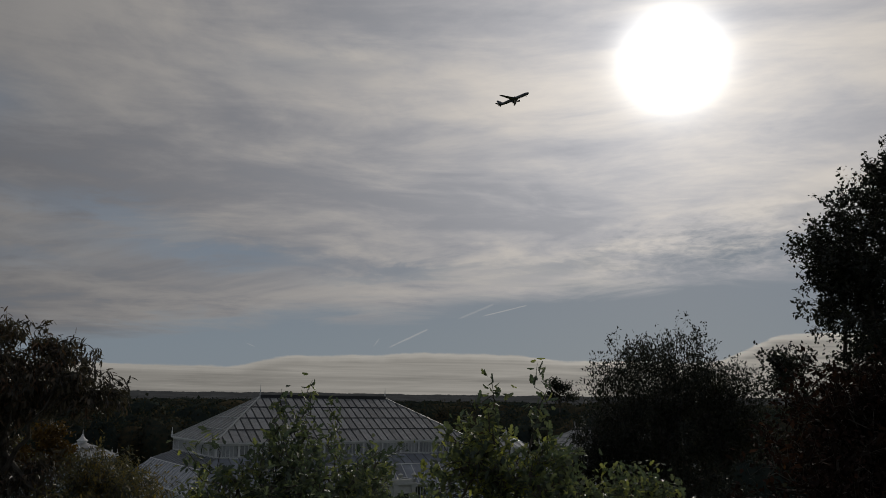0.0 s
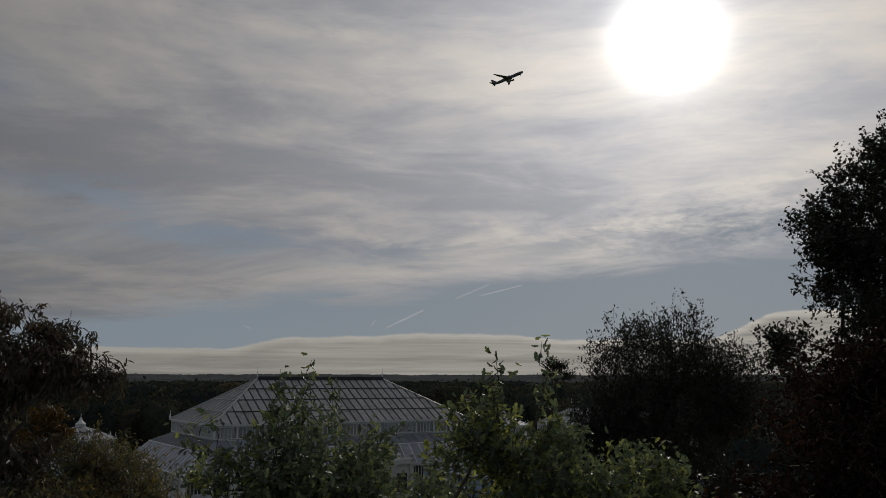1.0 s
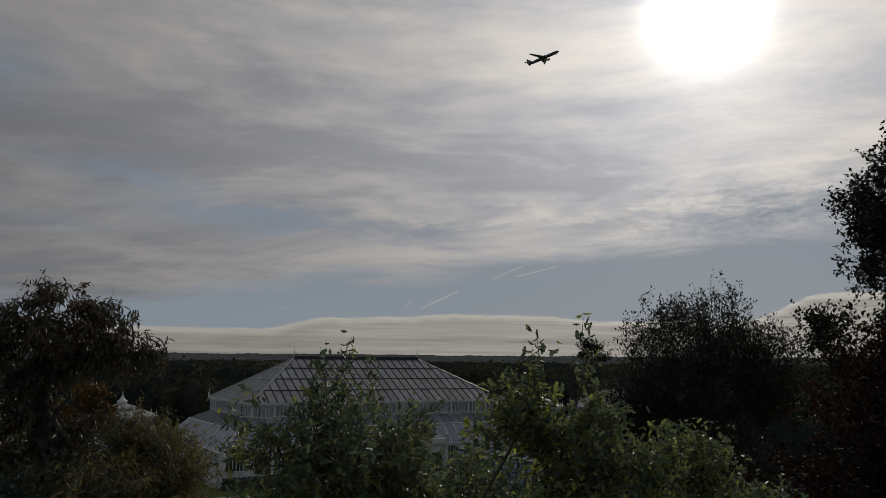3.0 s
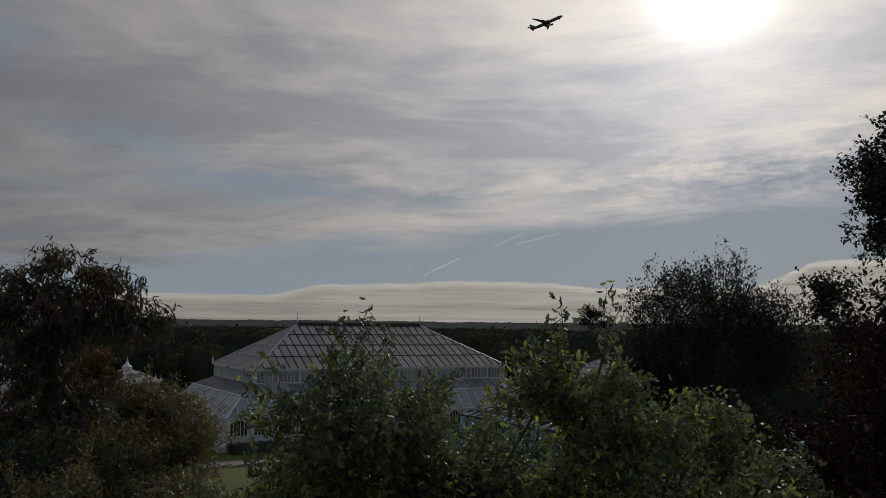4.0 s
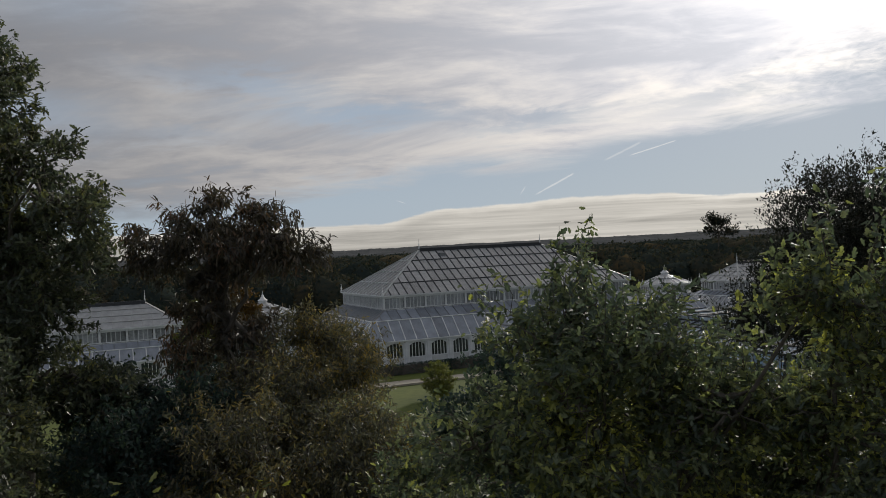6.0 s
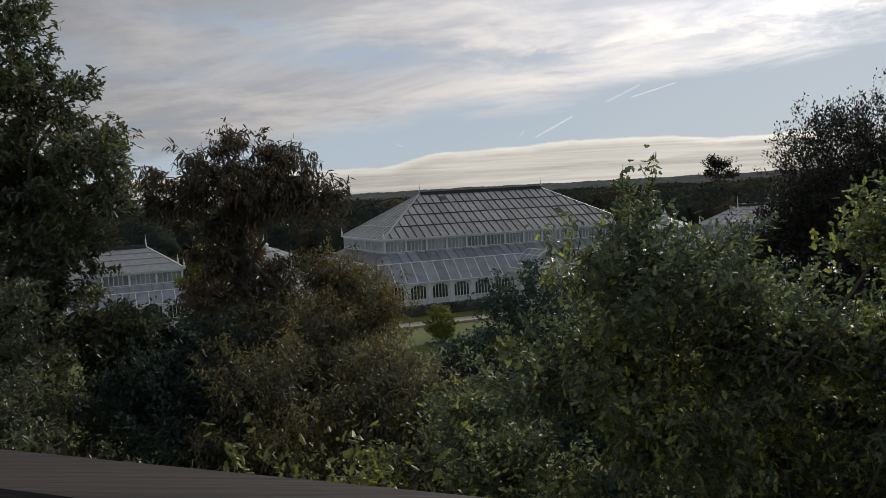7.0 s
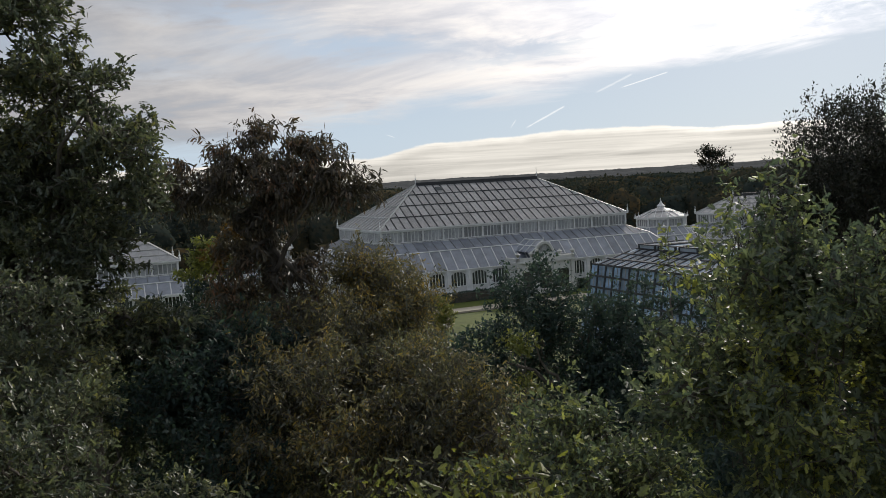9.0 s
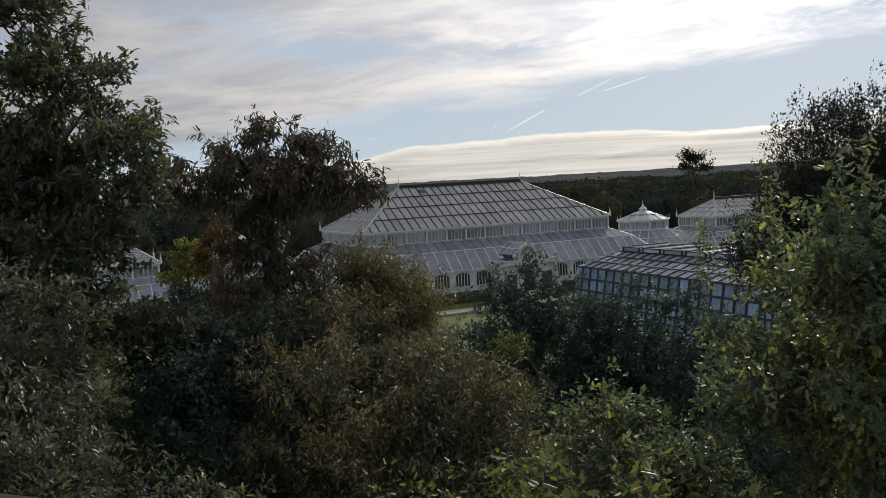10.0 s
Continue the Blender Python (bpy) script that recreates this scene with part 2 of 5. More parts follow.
def leaf_material(name, stops, rough=0.47, through=0.38, spec=0.36, alone=False):
    """Leaves: each takes its own colour from the stops; light passes through them."""
    mat = bpy.data.materials.new(name)
    mat.use_nodes = True
    nt = mat.node_tree
    N, K = nt.nodes.new, nt.links.new
    bs = nt.nodes["Principled BSDF"]
    bs.inputs["Roughness"].default_value = rough
    bs.inputs["Specular IOR Level"].default_value = spec
    geo = N("ShaderNodeNewGeometry")
    tc = N("ShaderNodeTexCoord")
    noi = N("ShaderNodeTexNoise")
    K(tc.outputs["Object"], noi.inputs["Vector"])
    noi.inputs["Scale"].default_value, noi.inputs["Detail"].default_value = 0.9, 2
    pick = N("ShaderNodeMath")
    pick.operation = "MULTIPLY_ADD"
    K(noi.outputs["Fac"], pick.inputs[0])
    pick.inputs[1].default_value = 0.9
    half = N("ShaderNodeMath")
    half.operation = "MULTIPLY_ADD"
    K(N("ShaderNodeObjectInfo").outputs["Random"] if alone else geo.outputs["Random Per Island"], half.inputs[0])
    half.inputs[1].default_value, half.inputs[2].default_value = 0.62, -0.26
    K(half.outputs[0], pick.inputs[2])
    ramp = N("ShaderNodeValToRGB")
    K(pick.outputs[0], ramp.inputs[0])
    while len(ramp.color_ramp.elements) < len(stops):
        ramp.color_ramp.elements.new(0.5)
    for e, (p, c) in zip(ramp.color_ramp.elements, stops):
        e.position, e.color = p, (*c, 1)
    K(ramp.outputs[0], bs.inputs["Base Color"])
    tr = N("ShaderNodeBsdfTranslucent")
    lit = N("ShaderNodeMix")
    lit.data_type, lit.blend_type = "RGBA", "MULTIPLY"
    lit.inputs[0].default_value = 1.0
    K(ramp.outputs[0], lit.inputs[6])
    lit.inputs[7].default_value = (1.15, 1.28, 0.95, 1)
    K(lit.outputs[2], tr.inputs[0])
    ms = N("ShaderNodeMixShader")
    ms.inputs[0].default_value = through
    K(bs.outputs[0], ms.inputs[1])
    K(tr.outputs[0], ms.inputs[2])
    K(ms.outputs[0], nt.nodes["Material Output"].inputs[0])
    return mat


M_BARK = material("bark", (0.075, 0.06, 0.045), 0.9, vary=0.4, scale=6, bump=0.8, col2=(0.13, 0.115, 0.095))
M_LEAF_GREEN = leaf_material("leaf_green", ((0.0, (0.042, 0.058, 0.05)), (0.36, (0.094, 0.118, 0.084)), (0.68, (0.19, 0.21, 0.105)), (1.0, (0.55, 0.52, 0.11))), rough=0.48, spec=0.42, through=0.48)
M_LEAF_GREEN_ONE = leaf_material("leaf_green_single", ((0.0, (0.042, 0.058, 0.05)), (0.36, (0.094, 0.118, 0.084)), (0.68, (0.19, 0.21, 0.105)), (1.0, (0.55, 0.52, 0.11))), rough=0.48, spec=0.42, through=0.48, alone=True)
M_LEAF_LIME_ONE = leaf_material("leaf_lime_single", ((0.0, (0.075, 0.09, 0.04)), (0.5, (0.15, 0.16, 0.045)), (0.85, (0.26, 0.25, 0.045)), (1.0, (0.45, 0.37, 0.03))), alone=True)
M_LEAF_OAK = leaf_material("leaf_oak", ((0.0, (0.045, 0.056, 0.048)), (0.42, (0.088, 0.104, 0.074)), (0.78, (0.17, 0.176, 0.095)), (1.0, (0.36, 0.32, 0.09))), rough=0.42, spec=0.5)
M_LEAF_CHESTNUT = leaf_material("leaf_chestnut", ((0.0, (0.042, 0.038, 0.035)), (0.4, (0.07, 0.061, 0.053)), (0.7, (0.11, 0.088, 0.06)), (1.0, (0.21, 0.107, 0.066))), through=0.25)
M_LEAF_BROWN = leaf_material("leaf_brown", ((0.0, (0.046, 0.05, 0.042)), (0.36, (0.093, 0.094, 0.071)), (0.66, (0.17, 0.143, 0.066)), (1.0, (0.39, 0.26, 0.055))), through=0.32, spec=0.3)
# the copper tree's deep shade is put into these near-black reds
M_LEAF_RED = leaf_material("leaf_red_shade", ((0.0, (0.012, 0.009, 0.008)), (0.45, (0.02, 0.012, 0.010)), (0.8, (0.042, 0.02, 0.014)), (1.0, (0.11, 0.05, 0.025))), rough=0.75, through=0.2, spec=0.05)
M_LEAF_DARK = leaf_material("leaf_dark", ((0.0, (0.026, 0.042, 0.044)), (0.5, (0.042, 0.064, 0.06)), (0.85, (0.066, 0.095, 0.07)), (1.0, (0.14, 0.175, 0.08))), spec=0.2, rough=0.55)
M_LEAF_LIME = leaf_material("leaf_lime", ((0.0, (0.075, 0.09, 0.04)), (0.5, (0.15, 0.16, 0.045)), (0.85, (0.26, 0.25, 0.045)), (1.0, (0.45, 0.37, 0.03))))
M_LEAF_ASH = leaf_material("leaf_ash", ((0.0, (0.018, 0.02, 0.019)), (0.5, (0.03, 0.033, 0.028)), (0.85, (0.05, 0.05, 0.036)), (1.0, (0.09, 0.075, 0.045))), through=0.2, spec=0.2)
M_LEAF_ORANGE = leaf_material("leaf_orange", ((0.0, (0.06, 0.04, 0.02)), (0.5, (0.11, 0.06, 0.02)), (1.0, (0.18, 0.11, 0.02))), through=0.25, spec=0.1)
M_WOODS = leaf_material("leaf_woods", ((0.0, (0.022, 0.03, 0.029)), (0.45, (0.036, 0.044, 0.037)), (0.75, (0.062, 0.056, 0.038)), (1.0, (0.115, 0.078, 0.036))), rough=0.9, through=0.15, spec=0.0)
# pale grey-blue tone carries the distance haze over the hills
M_HILL = material("hazed_woodland", (0.085, 0.088, 0.09), 0.95, vary=0.45, scale=0.02, spec=0.0)
M_GRASS = material("lawn", (0.07, 0.10, 0.022), 0.9, vary=0.35, scale=0.12, bump=0.5, col2=(0.12, 0.14, 0.03), spec=0.2)
M_PATH = material("gravel_path", (0.34, 0.30, 0.24), 0.9, vary=0.15, scale=1.5, bump=0.4)
M_WHITE = material("white_paint", (0.62, 0.63, 0.63), 0.55, vary=0.2, scale=0.7, bump=0.1, col2=(0.72, 0.72, 0.715))
M_STONE = material("pale_render", (0.47, 0.47, 0.455), 0.75, vary=0.2, scale=0.8, bump=0.3)
M_STEEL = material("grey_iron", (0.16, 0.165, 0.17), 0.45, metal=0.3, vary=0.2, scale=2)
# near-black stand-in for the shade inside the glasshouses
M_SHADED = material("interior_shade", (0.03, 0.034, 0.03), 0.8, vary=0.4, scale=0.6)
M_PANE = material("roof_glass", (0.38, 0.38, 0.38), 0.2, vary=0.22, scale=0.9, spec=0.6, through=0.22, island=0.22)
M_GREY = material("grey_paint", (0.36, 0.36, 0.35), 0.5, vary=0.15, scale=1.2)
M_PANE_LOW = material("lower_roof_glass", (0.265, 0.285, 0.325), 0.14, vary=0.2, scale=0.7, spec=0.6, through=0.15, island=0.2)
M_WINDOW = material("window_glass", (0.035, 0.04, 0.042), 0.06, vary=0.4, scale=0.5, spec=0.7, island=0.5)
M_CLEAR = material("clerestory_glass", (0.36, 0.37, 0.38), 0.1, vary=0.4, scale=0.5, spec=0.6, island=0.3, through=0.3)
# clear panes: reflected sky and light from behind are put into the blue base
M_BLUE = material("sky_blue_glass", (0.45, 0.58, 0.72), 0.12, vary=0.3, scale=0.6, spec=0.6, island=0.3, through=0.6)
M_MILK = material("milky_glass", (0.52, 0.59, 0.66), 0.25, vary=0.2, scale=0.6, spec=0.5, island=0.25, through=0.5)
M_FRAME = material("dark_grey_frame", (0.03, 0.032, 0.036), 0.7, metal=0.0, vary=0.2, scale=2)
# timber albedo lowered to hold the backlit shade of the rail top
M_RAIL = material("weathered_timber_shaded", (0.034, 0.03, 0.028), 0.75, vary=0.25, scale=3, bump=0.15, col2=(0.058, 0.05, 0.046), spec=0.15, grain=13.2)
M_RUST = material("rusted_steel", (0.17, 0.085, 0.05), 0.8, vary=0.35, scale=4, bump=0.5)
M_PLANE = material("aircraft_paint", (0.10, 0.11, 0.13), 0.35, vary=0.1, scale=0.1)

# ---- mesh helpers ----


def put(bm, m, material=None, parent=None, name="part", label="", smooth=False, local=None):
    me = bpy.data.meshes.new(name)
    bm.to_mesh(me)
    bm.free()
    if m:
        me.materials.append(m)
    if smooth:
        me.polygons.foreach_set("use_smooth", [True] * len(me.polygons))
    ob = new(name, me)
    if parent:
        ob.parent = parent
    if local:
        ob.matrix_basis = local
    if label:
        tagged(ob, label)
    return ob


def part(name, bm, mat, parent, label="", smooth=False, local=None):
    return put(bm, mat, None, parent, name, label, smooth, local)


def share(name, mesh, parent, local):
    ob = new(name, mesh)
    ob.parent = parent
    ob.matrix_basis = local
    return ob


def empty(name, m=None):
    ob = new(name)
    ob.empty_display_size = 0.2
    if m:
        ob.matrix_basis = m
    return ob


def box(bm, a, b, m=None, bevel=0.0):
    """A box from corner a to corner b."""
    c = [(a[i] + b[i]) / 2 for i in range(3)]
    s = [abs(b[i] - a[i]) for i in range(3)]
    mm = Matrix.Translation(c) @ Matrix.Diagonal((*s, 1))
    r = bmesh.ops.create_cube(bm, size=1, matrix=(m @ mm) if m else mm)
    if bevel:
        edges = list({e for v in r["verts"] for e in v.link_edges})
        bmesh.ops.bevel(bm, geom=edges, offset=bevel, segments=1, affect="EDGES")
    return bm


def beam(bm, p, q, w, h, up=(0, 0, 1)):
    """A bar of w x h from p to q, its top along up."""
    p, q = Vector(p), Vector(q)
    d = (q - p)
    L = d.length
    if L < 1e-4:
        return bm
    d.normalize()
    s = d.cross(Vector(up))
    if s.length < 1e-4:
        s = d.cross(Vector((1, 0, 0)))
    s.normalize()
    n = s.cross(d)
    m = Matrix((s, d, n)).transposed().to_4x4()
    m.translation = (p + q) / 2
    return box(bm, (-w / 2, -L / 2, -h / 2), (w / 2, L / 2, h / 2), m)


def lathe(bm, prof, n=12, at=(0, 0, 0)):
    rings = []
    for r, z in prof:
        rings.append([bm.verts.new((at[0] + r * math.cos(2 * math.pi * i / n), at[1] + r * math.sin(2 * math.pi * i / n), at[2] + z)) for i in range(n)])
    for a, b in zip(rings, rings[1:]):
        for i in range(n):
            bm.faces.new((a[i], a[(i + 1) % n], b[(i + 1) % n], b[i]))
    bm.faces.new(rings[0][::-1])
    bm.faces.new(rings[-1])
    return bm


def mesh_of(name, verts, faces, mat, parent=None, label="", smooth=False):
    """verts: (n, 3) array; faces: (m, k) array of one k."""
    me = bpy.data.meshes.new(name)
    faces = np.asarray(faces, dtype=np.int32)
    k = faces.shape[1]
    me.vertices.add(len(verts))
    me.vertices.foreach_set("co", np.asarray(verts, dtype=np.float32).ravel())
    me.loops.add(faces.size)
    me.loops.foreach_set("vertex_index", faces.ravel())
    me.polygons.add(len(faces))
    me.polygons.foreach_set("loop_start", np.arange(0, faces.size, k, dtype=np.int32))
    me.polygons.foreach_set("loop_total", np.full(len(faces), k, dtype=np.int32))
    if smooth:
        me.polygons.foreach_set("use_smooth", np.ones(len(faces), dtype=bool))
    me.update(calc_edges=True)
    me.materials.append(mat)
    ob = new(name, me)
    if parent:
        ob.parent = parent
    if label:
        tagged(ob, label)
    return ob


def unit(v):
    return v / np.maximum(np.linalg.norm(v, axis=-1, keepdims=True), 1e-9)


def tubes(paths, radii, n=5):
    """Verts and quads of many tapered tubes; each path is a (k, 3) array, with k radii."""
    V, F, base = [], [], 0
    ang = np.arange(n) * 2 * np.pi / n
    for pth, rad in zip(paths, radii):
        pth = np.asarray(pth, float)
        k = len(pth)
        t = unit(np.gradient(pth, axis=0))
        ref = np.where(np.abs(t[:, 2:3]) > 0.9, np.array([[1.0, 0, 0]]), np.array([[0, 0, 1.0]]))
        a = unit(np.cross(t, ref))
        b = np.cross(t, a)
        ring = pth[:, None, :] + np.asarray(rad)[:, None, None] * (np.cos(ang)[None, :, None] * a[:, None, :] + np.sin(ang)[None, :, None] * b[:, None, :])
        V.append(ring.reshape(-1, 3))
        i = np.arange(k - 1)[:, None] * n
        j = np.arange(n)[None, :]
        j2 = (j + 1) % n
        F.append((base + np.stack([i + j, i + j2, i + n + j2, i + n + j], -1)).reshape(-1, 4))
        base += k * n
    return np.concatenate(V), np.concatenate(F)


# leaf outlines: along, across, lift; triangles
def leaf_shape(kind):
    if kind == "long":
        v = [(0, 0, 0), (0.3, 0.5, 0.1), (0.7, 0.38, 0.05), (1, 0, -0.15), (0.7, -0.38, 0.05), (0.3, -0.5, 0.1)]
        f = [(0, 1, 2), (0, 2, 3), (0, 3, 4), (0, 4, 5)]
    elif kind == "lobed":
        half = [(0.12, 0.22, 0.05), (0.24, 0.36, 0.08), (0.34, 0.2, 0.03), (0.5, 0.46, 0.1), (0.6, 0.42, 0.08), (0.66, 0.2, 0.02), (0.82, 0.3, 0.03), (0.92, 0.2, 0.0)]
        v = [(0, 0, 0)] + half + [(1, 0, -0.08)] + [(x, -y, z) for x, y, z in half[::-1]]
        f = [(0, i, i + 1) for i in range(1, len(v) - 1)]
    else:
        v = [(0, 0, 0), (0.45, 0.5, 0.1), (1, 0, -0.05), (0.45, -0.5, 0.1)]
        f = [(0, 1, 2), (0, 2, 3)]
    return np.array(v, float), np.array(f, np.int32)


def leaf_cloud(rng, base, along, size, width, kind):
    """Verts and triangles of one leaf at each base, pointing along."""
    sv, sf = leaf_shape(kind)
    n = len(base)
    up = unit(rng.normal(size=(n, 3)) * 0.55 + np.array([0, 0, 1.0]))
    side = unit(np.cross(along, up))
    nor = np.cross(side, along)
    L = size * rng.uniform(0.65, 1.25, (n, 1, 1))
    V = base[:, None, :] + L * (sv[None, :, 0:1] * along[:, None, :] + width * sv[None, :, 1:2] * side[:, None, :] + width * sv[None, :, 2:3] * nor[:, None, :] * 1.4)
    F = (np.arange(n)[:, None, None] * len(sv) + sf[None]).reshape(-1, 3)
    return V.reshape(-1, 3), F


def tree(name, label, category, foot, blobs, mat, clusters, per, size, width=0.5, kind="oval", twig=0.35, droop=0.3, thr=0.0, freq=0.9,
         trunk_r=0.22, limbs=9, seed=1, sprigs=(), group="", fork=0.72, up=0.3, edge=2.8, clump=9, singles=0, single_mat=None):
    """A tree: tapered trunk, limbs, twigs and a crown of single leaves in uneven clumps.
    blobs: centre and radii of the crown's masses; clusters: twigs in all; per: leaves a twig."""
    rng = np.random.default_rng(seed)
    root = empty(name, Matrix.Translation(foot))
    off = np.array(foot, float)
    B = np.array(blobs, float)
    vol = (B[:, 3] * B[:, 4] * B[:, 5]) ** 0.8
    P, D = [], []
    bough = twig * 1.15
    for k, b in enumerate(B):
        want = max(6, int(clusters * vol[k] / vol.sum()))
        nb = max(2, want // clump)
        d = unit(rng.normal(size=(nb * 4, 3)))
        r = rng.uniform(0, 1, (len(d), 1)) ** (1 / edge)
        q = b[:3] + d * r * (b[3:6] - min(bough, b[3:6].min() * 0.4))
        field = np.array([noise.noise(Vector(p * freq) + Vector((seed * 7.3, 0, k * 1.7))) for p in q]) + 0.25 * (1 - r[:, 0])
        pick = rng.permutation(np.argsort(-field)[: max(2, int(len(q) * (0.62 - thr)))])[:nb]
        q, d = q[pick], d[pick]
        c = rng.integers(0, len(q), want)
        lean = unit(d + np.array([0, 0, up * 0.6]))
        t = rng.uniform(-1.2, 1.2, (want, 1))
        P.append(q[c] + lean[c] * t * bough * 0.8 + rng.normal(size=(want, 3)) * bough * np.array([0.62, 0.62, 0.4]))
        D.append(unit(lean[c] + rng.normal(size=(want, 3)) * 0.5 + np.array([0, 0, up])))
    for s in sprigs:
        s = np.array(s, float)
        n = 7
        t = np.linspace(0, 1, n)[:, None]
        P.append(s[:3] - np.array([0, 0, s[3]]) * (1 - t) + rng.normal(size=(n, 3)) * 0.018)
        D.append(unit(rng.normal(size=(n, 3)) * 0.5 + np.array([0, 0, 1.0])))
    P, D = np.concatenate(P), np.concatenate(D)
    # leaves
    n = len(P)
    t = rng.uniform(-0.55, 0.6, (n, per, 1))
    pos = P[:, None] + D[:, None] * t * twig + rng.normal(size=(n, per, 3)) * twig * 0.2
    al = unit(D[:, None] * 0.45 + rng.normal(size=(n, per, 3)) * 0.75 + np.array([0, 0, -droop]))
    pos, al = pos.reshape(-1, 3), al.reshape(-1, 3)
    if singles:
        # the topmost leaves stand as pieces of their own
        rank = np.argsort(-pos[:, 2])
        tops, rest = rank[:singles], rank[singles:]
        sv, sf = leaf_shape(kind)
        leafs = []
        for k in range(3):
            me = bpy.data.meshes.new("leaf")
            me.from_pydata([(x * size, y * size * width * (0.9 + 0.1 * k), z * size * width * (1.0 + 0.5 * k)) for x, y, z in sv], [], [tuple(f) for f in sf.tolist()])
            me.materials.append(single_mat or mat)
            leafs.append(me)
        for i, j in enumerate(tops):
            a = Vector(al[j])
            s = a.cross(Vector((rng.normal() * 0.55, rng.normal() * 0.55, 1))).normalized()
            mm = Matrix((a, s, s.cross(a) * -1)).transposed().to_4x4()
            mm.translation = Vector(pos[j] - off)
            share("leaf", leafs[i % 3], root, mm @ Matrix.Scale(rng.uniform(0.7, 1.25), 4))
        pos, al = pos[rest], al[rest]
    V, F = leaf_cloud(rng, pos, al, size, width, kind)
    mesh_of("crown", V - off, F, mat, root)
    # wood
    cen = (B[:, :3] * vol[:, None]).sum(0) / vol.sum()
    topz = B[:, 2].max()
    foot_v = off
    steps = np.linspace(0, 1, 9)[:, None]
    end = np.array([cen[0], cen[1], cen[2] + 0.25 * (topz - cen[2])])
    spine = foot_v + (end - foot_v) * steps + np.array([[math.sin(i * 1.3 + seed), math.cos(i * 1.7 + seed), 0] for i in range(9)]) * trunk_r * 0.5 * np.sin(steps * np.pi)
    V, F = tubes([spine - off], [np.linspace(trunk_r * 1.25, trunk_r * 0.35, 9)], 10)
    mesh_of("trunk", V, F, M_BARK, root, smooth=True)
    ends = rng.choice(n, min(limbs, n), replace=False)
    knots = [spine[5:]]
    for e in ends:
        s0 = spine[0] + (spine[-1] - spine[0]) * rng.uniform(fork, 0.97)
        mid = (s0 + P[e]) / 2 + rng.normal(size=3) * 0.12 * np.linalg.norm(P[e] - s0) + np.array([0, 0, -0.08]) * np.linalg.norm(P[e] - s0)
        u = np.linspace(0, 1, 8)[:, None]
        c = (1 - u) ** 2 * s0 + 2 * u * (1 - u) * mid + u ** 2 * P[e]
        c += rng.normal(size=c.shape) * 0.025 * np.linalg.norm(P[e] - s0) * np.sin(u * np.pi)
        V, F = tubes([c - off], [np.linspace(trunk_r * 0.38, trunk_r * 0.06, 8)], 6)
        mesh_of("limb", V, F, M_BARK, root, smooth=True)
        knots.append(c[1:])
    knots = np.concatenate(knots)
    S = P - D * twig * 0.5
    reach = ((S[:, None, :] - knots[None, :, :]) ** 2).sum(2)
    near0, dist0 = reach.argmin(1), reach.min(1)
    order = np.argsort(dist0)
    load = np.ones(n)
    link = np.full(n, -1)
    done = np.zeros(n, bool)
    for i in order:
        dd = np.where(done, ((P - S[i]) ** 2).sum(1), 1e9)
        j = dd.argmin()
        if dd[j] < dist0[i]:
            link[i] = j
        done[i] = True
    for i in order[::-1]:
        if link[i] >= 0:
            load[link[i]] += load[i]
    paths, rads = [], []
    w0 = trunk_r * 0.01 + 0.0015
    for i in range(n):
        k = P[link[i]] if link[i] >= 0 else knots[near0[i]]
        w = min(w0 * load[i] ** 0.42, trunk_r * 0.3)
        mid = (k + S[i]) / 2 + rng.normal(size=3) * 0.13 * np.linalg.norm(k - S[i])
        paths.append(np.array([k, mid, S[i], P[i] + D[i] * twig * 0.15, P[i] + D[i] * twig * 0.55]) - off)
        rads.append([w * 1.15, w * 1.05, w, w * 0.75, w0 * 0.4])
    V, F = tubes(paths, rads, 3)
    tagged(mesh_of("branchwork", V, F, M_BARK, root), kind="stuff")
    tagged(root, label, category, group)
    return root

# ---- ground, far hills, woods ----
rings = [0, 30, 60, 100, 160, 260, 450, 900, 1800, 3200, 4700]
seg = 48
gv = [(0, 0, 0)]
for r in rings[1:]:
    for i in range(seg):
        a = 2 * math.pi * i / seg
        h = 0.25 * noise.noise(Vector((r * math.cos(a), r * math.sin(a), 0)) * 0.02) if r < 130 else 0.0
        gv.append((r * math.sin(a), r * math.cos(a), h * (1 if r > 30 else 0)))
gf = [(0, 1 + (i + 1) % seg, 1 + i) for i in range(seg)]
gq = []
for k in range(len(rings) - 2):
    for i in range(seg):
        a, b = 1 + k * seg + i, 1 + k * seg + (i + 1) % seg
        gq.append((a, b, b + seg, a + seg))
me = bpy.data.meshes.new("ground")
me.from_pydata(gv, [], gf + gq)
me.materials.append(M_GRASS)
ground = tagged(new("ground", me), "mown green lawn running out to the distant fields", "ground", kind="structure")

# low wooded ridge along the horizon
hv, hf = [], []
n = 1040
for k_ in range(n):
    i = k_ * 0.25
    a = radians(-75 + 150 * k_ / (n - 1))
    for j, (r, z) in enumerate(((2300, 0), (2800, 22), (3300, 36), (3700, 41))):
        w = noise.noise(Vector((i * 0.05, 0.3, 1.7))) * 5 + noise.noise(Vector((i * 0.35, 2.1, 0))) * 3 + noise.noise(Vector((i * 1.1, 5.1, 0))) * 1.5 + abs(noise.noise(Vector((i * 3.1, 7.7, 0)))) * 3.6
        hv.append((r * math.sin(a), r * math.cos(a), max(0.0, z + (w if j == 3 else w * 0.4) * (1 if j else 0))))
for i in range(n - 1):
    for j in range(3):
        a = i * 4 + j
        hf.append((a, a + 4, a + 5, a + 1))
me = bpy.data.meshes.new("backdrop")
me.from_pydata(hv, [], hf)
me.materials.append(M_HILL)
